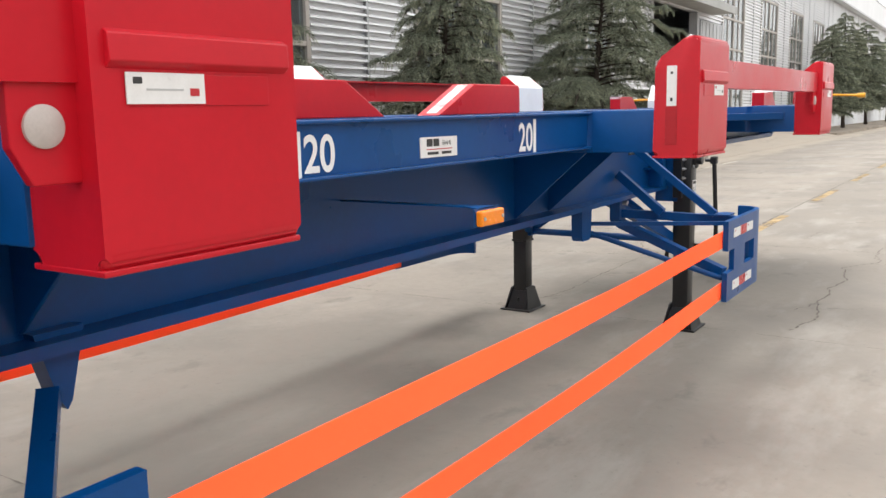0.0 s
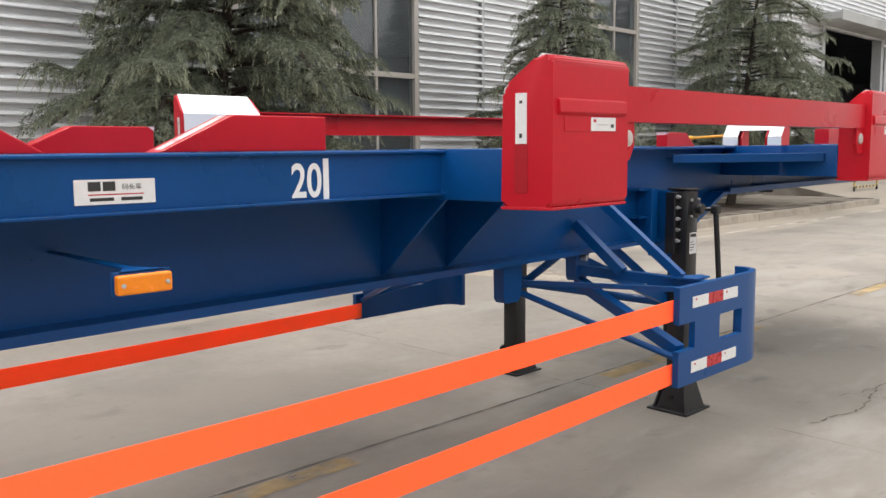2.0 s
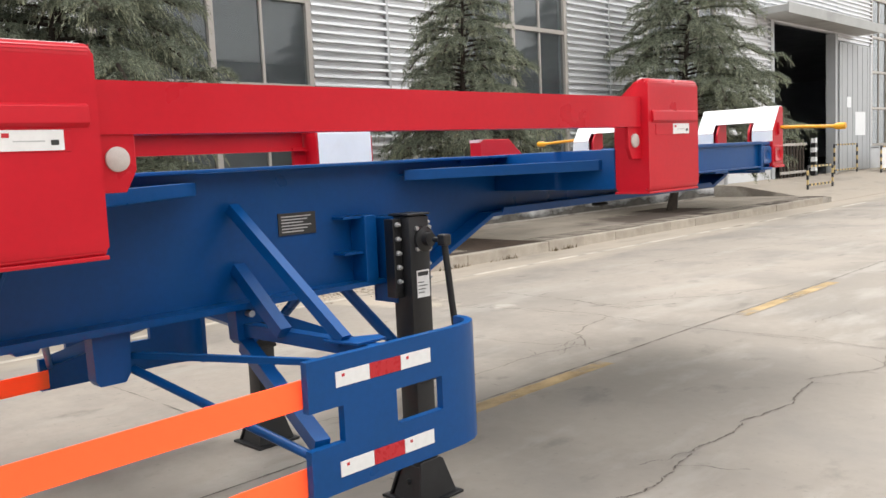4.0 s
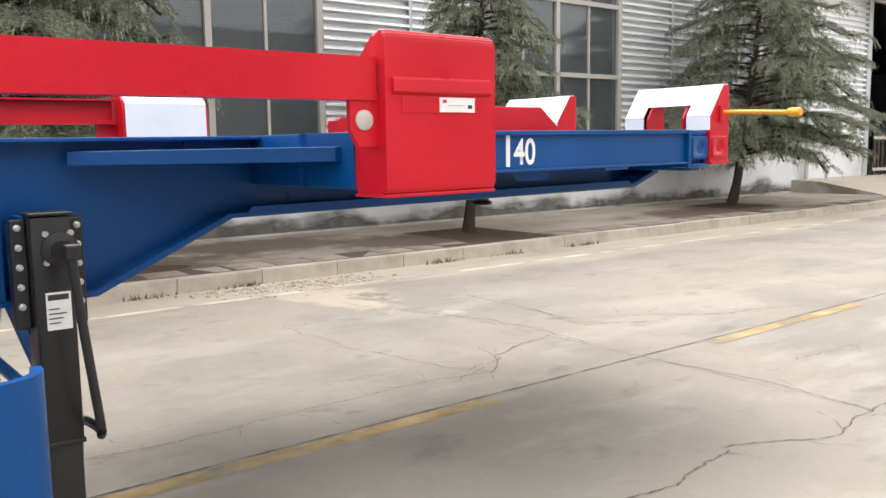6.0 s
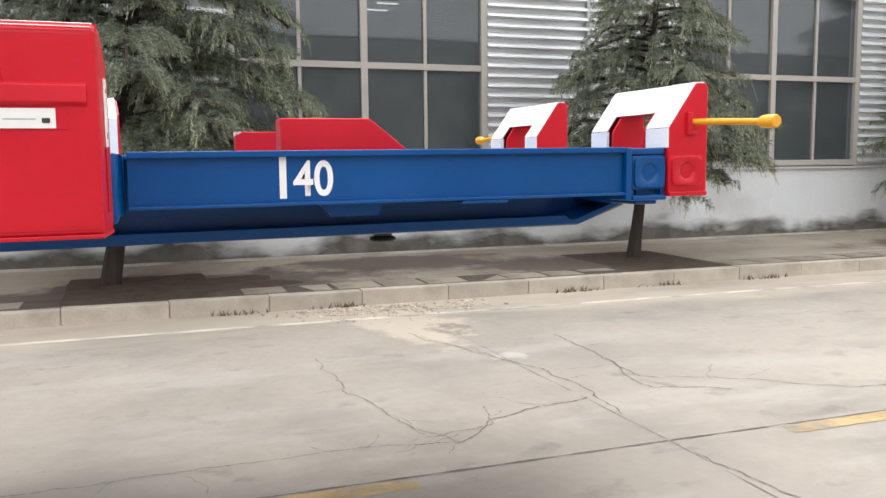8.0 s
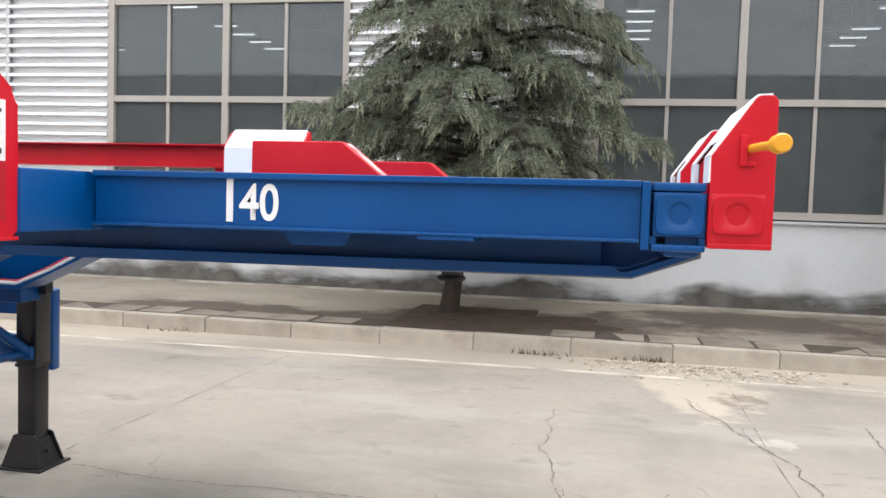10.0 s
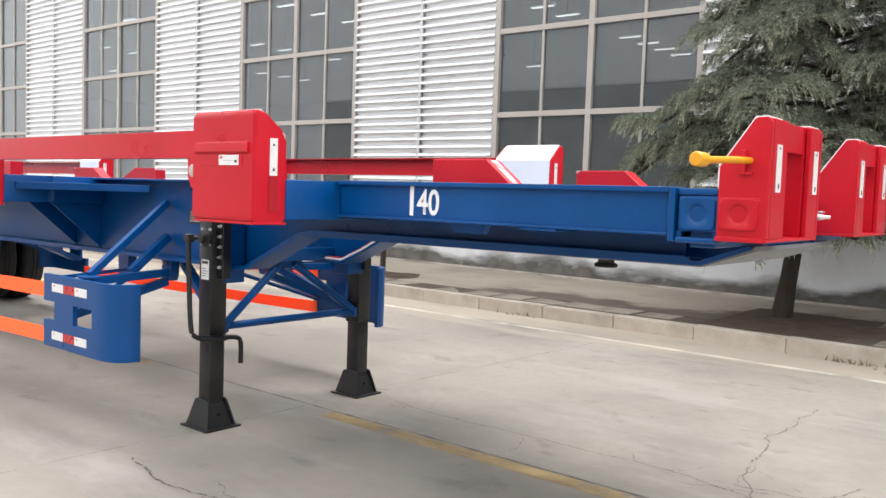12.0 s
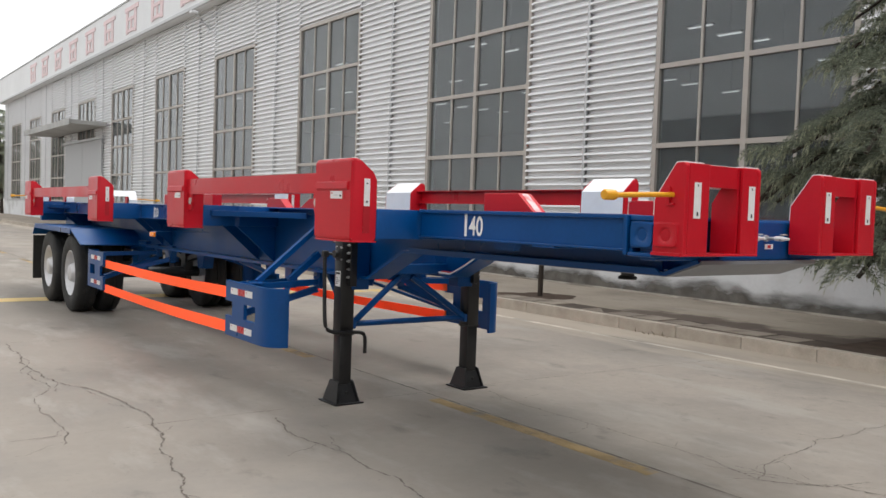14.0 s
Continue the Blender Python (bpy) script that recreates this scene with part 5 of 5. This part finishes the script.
both("sub_frame", lambda: box(WEBX - .07, WEBX + .07, -2.95, .30, .90, 1.045, .006), BLUE, tilt=False)
for y in (.02, -1.375, -2.77):
    both("suspension_hanger", lambda: prism([(y - .16, .905), (y + .16, .905), (y + .09, .66), (y - .09, .66)], "x", CX + .37, CX + .52, .004), BLUE, tilt=False)
for _, m in SIDES:
    top = [(-2.95, 1.00), (-2.78, 1.155), (-.48, 1.155), (.09, .975), (.100, .988), (-.475, 1.170), (-2.79, 1.170), (-2.97, 1.005)]
    mg = part("mudguard", prism(top, "x", -1.985, -1.16, .003), BLUE, trailer, "blue steel mudguard over the tandem wheels", m, False)
    part("mudguard_lip", box(-1.166, -1.154, -2.78, -.47, 1.105, 1.172, .003), BLUE, mg, "", m)
    part("mud_flap", box(-1.84, -1.18, -3.02, -3.0, .30, .98, .003), TYRE, mg, "black rubber mud flap", m)

# ---- trees ----
def cedar(name, at, height, spread, lean, seed, label, limbs=110, reps=7, size=1.0):
    """Drooping cedar: leaning trunk, whorled limbs, hanging sprays of short blades."""
    r = random.Random(seed)
    g = np.random.default_rng(seed)
    t = thing(name, at, label, "tree", "cedars along the wall")
    base = Vector(at)
    def axis(z):
        f = z / height
        return base + Vector((lean[0] * f ** .8, lean[1] * f ** .8, z))
    b = bmesh.new()
    rings = []
    for i in range(15):
        f = i / 14
        z = height * f * .97
        rad = max(.012, (.105 if height > 5 else .085) * (1 - f) ** .8 * (1.25 if i == 0 else 1))
        c = axis(z) + Vector((math.sin(4 * f + seed) * .05 * f, math.cos(5 * f + seed) * .05 * f, 0))
        rings.append([b.verts.new(c + Vector((rad * math.cos(2 * math.pi * k / 9) * r.uniform(.9, 1.1), rad * math.sin(2 * math.pi * k / 9) * r.uniform(.9, 1.1), 0))) for k in range(9)])
    for r0, r1 in zip(rings, rings[1:]):
        for k in range(9):
            b.faces.new((r0[k], r0[(k + 1) % 9], r1[(k + 1) % 9], r1[k]))
    b.faces.new(rings[-1])
    part("trunk", b, BARK, t, "grey-brown bark", smooth=True)
    limb_bm = bmesh.new()
    P, D, S, H = [], [], [], []
    z_low = 1.05
    for i in range(limbs):
        f = (i + r.random()) / limbs
        z = z_low + (height * .98 - z_low) * f ** 1.05
        h = (z - z_low) / (height - z_low)
        reach = spread * (1 - h) ** .72 * r.uniform(.62, 1.08) * min(1.0, .72 + 2.2 * h) + .12
        a = i * 2.399 + r.uniform(-.5, .5)
        d = Vector((math.cos(a), math.sin(a), 0))
        rise = r.uniform(.10, .28)
        pts = []
        for k in range(7):
            s = k / 6
            p = axis(z) + d * reach * s + Vector((0, 0, reach * (rise * s - (rise + r.uniform(.02, .24)) * s ** 2.6)))
            pts.append(p)
        thick = .010 + .018 * (1 - h)
        j = tube(pts, thick, 4)
        join(limb_bm, j)
        n = max(8, int(reach * 14))
        for k in range(n):
            s = .12 + .88 * ((k + r.random()) / n) ** .8
            i0 = min(5, int(s * 6))
            p = pts[i0].lerp(pts[i0 + 1], s * 6 - i0)
            side = 1 if k % 2 else -1
            ln = reach * (.09 + .17 * (1 - abs(s - .6))) * r.uniform(.5, 1.1) + .07
            sd = (d.cross(Vector((0, 0, 1))) * side * r.uniform(.5, 1) + d * r.uniform(.4, .9)).normalized()
            m_ = max(5, int(ln * 40))
            for q in range(m_):
                u = (q + r.random()) / m_
                c = p + sd * ln * u + Vector((0, 0, ln * (.26 * u - .60 * u ** 2.4)))
                P.append(c)
                D.append(sd)
                S.append(u)
                # pendant shoots hang like a fringe from the outer half of the spray
                if u > .20 and r.random() < .46:
                    hang = (Vector((0, 0, -1)) + sd * r.uniform(.25, .7) + Vector((r.uniform(-.25, .25), r.uniform(-.25, .25), 0))).normalized()
                    H.append((*c, *hang, r.uniform(.07, .24) * (.55 + .6 * u)))
    tagged(part("limb", limb_bm, BARK, t, "thin grey limbs"), kind="stuff")
    P, D, S, H = np.array(P), np.array(D), np.array(S), np.array(H)
    P, D, fall = np.repeat(P, reps, 0), np.repeat(D, reps, 0), np.repeat(S, reps) * 1.3 + .15

    def blades(at_, along, length, width):
        """Thin three-cornered needles at points, each along its own way."""
        along = along / np.linalg.norm(along, axis=1, keepdims=True)
        side = np.cross(along, g.normal(0, 1, along.shape))
        side /= np.linalg.norm(side, axis=1, keepdims=True)
        return np.stack([at_ - side * width, at_ + side * width, at_ + along * length], 1).reshape(-1, 3)

    k = len(P)
    rot = g.uniform(0, 2 * np.pi, k)
    way = D * g.uniform(.4, 1.0, (k, 1)) + np.stack([np.cos(rot) * .6, np.sin(rot) * .6, -fall * g.uniform(.1, 1.2, k) + .2], 1)
    inner = blades(P + g.normal(0, .022, (k, 3)), way, size * g.uniform(.03, .08, (k, 1)), size * g.uniform(.0045, .0075, (k, 1)))
    tuft = max(4, int(reps * 1.7))
    H = np.repeat(H, tuft, 0)
    k2 = len(H)
    f = np.tile((np.arange(tuft) + .5) / tuft, k2 // tuft)[:, None]
    spot = H[:, :3] + H[:, 3:6] * H[:, 6:] * f + g.normal(0, .006, (k2, 3)) * (1.3 - f)
    way = H[:, 3:6] + g.normal(0, .34, (k2, 3)) * (1.15 - f)
    outer = blades(spot, way, size * g.uniform(.018, .045, (k2, 1)), size * g.uniform(.0035, .006, (k2, 1)))
    verts = np.concatenate([inner, outer])
    me = bpy.data.meshes.new("crown")
    me.from_pydata(verts.tolist(), [], np.arange(len(verts)).reshape(-1, 3).tolist())
    me.materials.append(NEEDLE)
    me.materials.append(SHOOT)
    me.polygons.foreach_set("material_index", np.repeat(np.array([0, 1], dtype=np.int32), (k, k2)))
    cr = new("crown", me)
    cr.parent = t
    cr.matrix_parent_inverse = Matrix.Translation(-base)
    tagged(cr, "grey-green drooping needle sprays")
    return t


cedar("cedar_tree", (-9.15, 6.82, KZ), 6.8, 2.28, (.2, .7), 3, "large drooping grey-green cedar with leaning trunk in a soil pit", 150, 9)
cedar("cedar_tree", (-9.05, 13.65, KZ), 5.0, 1.6, (.1, .35), 5, "small drooping grey-green cedar in a soil pit", 120, 8)
cedar("cedar_tree", (-9.3, 21.3, KZ), 6.9, 2.85, (.1, 1.25), 8, "broad drooping grey-green cedar beside the gate ramp", 150, 6)
far_cedar = cedar("cedar_tree", (-9.2, 58, KZ), 6.6, 2.4, (.1, .3), 9, "dark drooping cedar farther along the footway", 80, 2, 2.6)
for x, y, s in ((-9.4, 66, 1.2), (-9.4, 78, 1.25), (-9.3, 92, 1.3)):
    tagged(copy_thing(far_cedar, Matrix.Translation((x, y, KZ)) @ Matrix.Rotation(y, 4, "Z") @ Matrix.Scale(s, 4)), "dark drooping cedar farther along the footway")
for x, y, s in ((-12, -76, 1.5), (-8, -80, 1.7), (-4, -84, 1.4), (-15, -84, 1.8), (1, -90, 1.6)):
    tagged(copy_thing(far_cedar, Matrix.Translation((x, y, 0)) @ Matrix.Rotation(y, 4, "Z") @ Matrix.Scale(s, 4)), "dark hazy tree beyond the factory end", "tree", "far trees")

pit_bm = bmesh.new()
for px, py in ((-9.05, 7.12), (-9.0, 13.55), (-9.25, 21.2)):
    reach = .62 if py > 20 else 1.28
    edge = [(px + (reach if u > 0 else .68) * u, py + .75 * w) for u, w in ((-1, -1), (-.3, -1), (.4, -1), (1, -1), (1, -.3), (1, .4), (1, 1), (.3, 1), (-.4, 1), (-1, 1), (-1, .4), (-1, -.4))]
    pit_bm.faces.new([pit_bm.verts.new((u + rnd.uniform(-.025, .025), w + rnd.uniform(-.025, .025), KZ + .004)) for u, w in edge])
blotch(pit_bm, -8.55, .75, .6, .6, KZ + .004, 5)
blotch(pit_bm, -8.62, 7.95, .62, .85, KZ + .0055, 12)
tagged(part("tree_pit_soil", pit_bm, SOIL, None), "dark damp soil in the tree pits", "soil", kind="stuff")
# one sheet holds the mould and the tree shade painted with it
mould_shade_bm = bmesh.new()
quad = [mould_shade_bm.verts.new((WX + .004, y, z)) for y, z in ((-14, KZ + .03), (27, KZ + .03), (27, KZ + .75), (-14, KZ + .75))]
mould_shade_bm.faces.new(quad)
tagged(part("mould_stain", mould_shade_bm, MOULD_SHADE, None), "patchy grey-brown mould and painted tree shade along the whitewashed wall foot", "stain", kind="stuff")
pipe = thing("downpipe", (WX, 27.1, KZ), "grey rain pipe down the wall beside the ramp", "pipe")
part("pipe", tube([(WX + .13, 27.1, KZ + .002), (WX + .13, 27.1, EAVE - .05)], .06, 14), FLASHING, pipe, smooth=True)
for z in (1.1, 3.4, 5.7, 8.0):
    part("clip", box(WX + .035, WX + .20, 27.02, 27.18, z, z + .05, .006), FLASHING, pipe)
sap = thing("bare_sapling", (-8.5, .8, KZ), "thin bare sapling trunk in a square pit", "tree")
part("trunk", tube([(-8.5, .8, KZ), (-8.49, .82, .8), (-8.47, .85, 1.45)], .045, 9), BARK, sap, smooth=True)

# grit washed against the kerb
grit_bm = bmesh.new()
for i in range(420):
    a = rnd.gauss(0, 1)
    x, y = -7.42 + abs(rnd.gauss(0, .32)), 9.5 + rnd.gauss(0, .5)
    s = rnd.uniform(.006, .028)
    c = bmesh.ops.create_icosphere(grit_bm, subdivisions=1, radius=s, matrix=Matrix.Translation((min(x, -5.0), y, s * .4 + .012)) @ Matrix.Diagonal((1, rnd.uniform(.6, 1.3), .6, 1)))
tagged(part("grit", grit_bm, DUST, None), "loose pale grit and rubble by the kerb", "grit", kind="stuff")
weed_bm = bmesh.new()
for cy, n in ((11.9, 60), (9.1, 40), (8.0, 35), (13.2, 25), (14.6, 30), (4.1, 12)):
    for i in range(n):
        x, y = KX + .03 + abs(rnd.gauss(0, .03)), cy + rnd.gauss(0, .16)
        h = rnd.uniform(.02, .08)
        a = rnd.uniform(0, 6.28)
        dx, dy = .012 * math.cos(a), .012 * math.sin(a)
        tx, ty = rnd.gauss(0, .03), rnd.gauss(0, .03)
        weed_bm.faces.new([weed_bm.verts.new(p) for p in ((x - dx, y - dy, .01), (x + dx, y + dy, .01), (x + tx, y + ty, h + .012))])
tagged(part("kerb_weeds", weed_bm, WEED, None), "dry weeds growing at the kerb foot", "weeds", kind="stuff")


# striped barriers on the ramp by the gate
def ramp_z(x):
    return RAMPZ - .03 - (RAMPZ - .08) * (x - WX - .8) / (KX - .2 - WX - .8) if x > WX + .8 else RAMPZ


def striped(name, x, y0, y1, z0, z1, parent, step=.15):
    """A slim bar in black and yellow bands, along y or upright."""
    n = max(2, round(max(y1 - y0, z1 - z0) / step))
    for k in range(n):
        if y1 - y0 > z1 - z0:
            b = box(x - .025, x + .025, y0 + (y1 - y0) * k / n, y0 + (y1 - y0) * (k + 1) / n, z0, z1)
        else:
            b = box(x - .025, x + .025, y0, y1, z0 + (z1 - z0) * k / n, z0 + (z1 - z0) * (k + 1) / n)
        part(name, b, CROSS_YELLOW if k % 2 else BLACK, parent)


def barrier(x, y0, y1, high, boarded):
    z = ramp_z(x)
    b = thing("barrier", (x, y0, z), "white boarded barrier with black and yellow frame on the ramp" if boarded else "open barrier frame banded black and yellow on the ramp", "barrier", "gate barriers")
    for y in (y0, y1 - .06):
        striped("post_band", x, y, y + .06, z + .001, z + high, b)
    striped("rail_band", x, y0 + .062, y1 - .062, z + .10, z + .16, b)
    striped("rail_band", x, y0 + .062, y1 - .062, z + high - .06, z + high, b)
    if boarded:
        n = max(2, round((y1 - y0) / .7))
        for k in range(n):
            part("board", box(x - .012, x + .012, y0 + .065 + (y1 - y0 - .13) * k / n, y0 + .06 + (y1 - y0 - .13) * (k + 1) / n - .01, z + .165, z + high - .065, .003), WHITE, b)
        c = Vector((x + .0125, (y0 * .3 + y1 * .7), z + high * .62))
        part("round_sign", lathe([(.13, 0), (.17, 0), (.17, .006), (.13, .006)], c, "x", 24, True), PRINT_RED, b, "red ring of a warning sign")


barrier(-10.2, 34.1, 36.4, 1.05, False)
barrier(-9.7, 37.4, 43.4, 1.00, True)
barrier(-8.9, 28.4, 30.4, .70, False)
gp = thing("striped_post", (-10.5, 33.2, ramp_z(-10.5)), "upright guard post banded black and white by the gate", "post")
for k in range(8):
    part("band", box(-10.58, -10.42, 33.0, 33.16, ramp_z(-10.5) + .001 + .16 * k, ramp_z(-10.5) + .16 + .16 * k), (BLACK, WHITE)[k % 2], gp)
fence = thing("picket_fence", (-10.75, 32, RAMPZ), "brown slatted fence with cream rails across the gate opening", "fence")
for k in range(8):
    y = 30.9 + .26 * k
    part("slat", box(-10.78, -10.74, y, y + .13, RAMPZ + .002, RAMPZ + 1.25, .004), BARK, fence)
for z in (.12, 1.05):
    part("rail", box(-10.735, -10.70, 30.8, 33.0, RAMPZ + z, RAMPZ + z + .09, .004), FRAME, fence)

# ---- kerb stones ----
kerb = structure("kerb", box(KX - .148, KX - .016, -90, 26.6, -.2, KZ - .018), FOOTING, "pale concrete kerb along the road", "kerb")
k_bm = box(0, .15, -.4855, .4855, -.2, KZ + .002, .008)
k_me = bpy.data.meshes.new("kerb_stone")
k_bm.to_mesh(k_me)
k_bm.free()
k_me.materials.append(KERB)
for i in range(-70, 27):
    st = new("kerb_stone", k_me)
    st.parent = kerb
    st.location = (KX - .15 + rnd.uniform(-.008, .008), .04 + i * .98, rnd.uniform(-.008, .004))
    st.rotation_euler = (rnd.uniform(-.008, .008), rnd.uniform(-.02, .02), rnd.uniform(-.006, .006))

# ---- edge pavers behind the kerb ----
part("paver_bed", box(KX - .665, KX - .152, -16, RAMP0 - .02, KZ - .01, KZ + .002), JOINT, pavement, "dark dirt between the pavers")
p_bm = box(-.215, .215, -.232, .232, -.03, .008, .006)
p_me = bpy.data.meshes.new("paver")
p_bm.to_mesh(p_me)
p_bm.free()
p_me.materials.append(PAVER)
for i in range(82):
    along = -15.7 + .512 * i
    if rnd.random() < .10 or 6.2 < along < 8.2 or 12.8 < along < 14.3:
        continue
    pv = new("paver", p_me)
    pv.parent = pavement
    pv.location = (KX - .405 + rnd.uniform(-.012, .012), along + rnd.uniform(-.008, .008), KZ + .001 + rnd.uniform(-.008, .004))
    pv.rotation_euler = (rnd.uniform(-.012, .012), rnd.uniform(-.012, .012), rnd.uniform(-.03, .03))
    pv.scale = (rnd.uniform(.90, 1.04), rnd.uniform(.94, 1.09), 1)
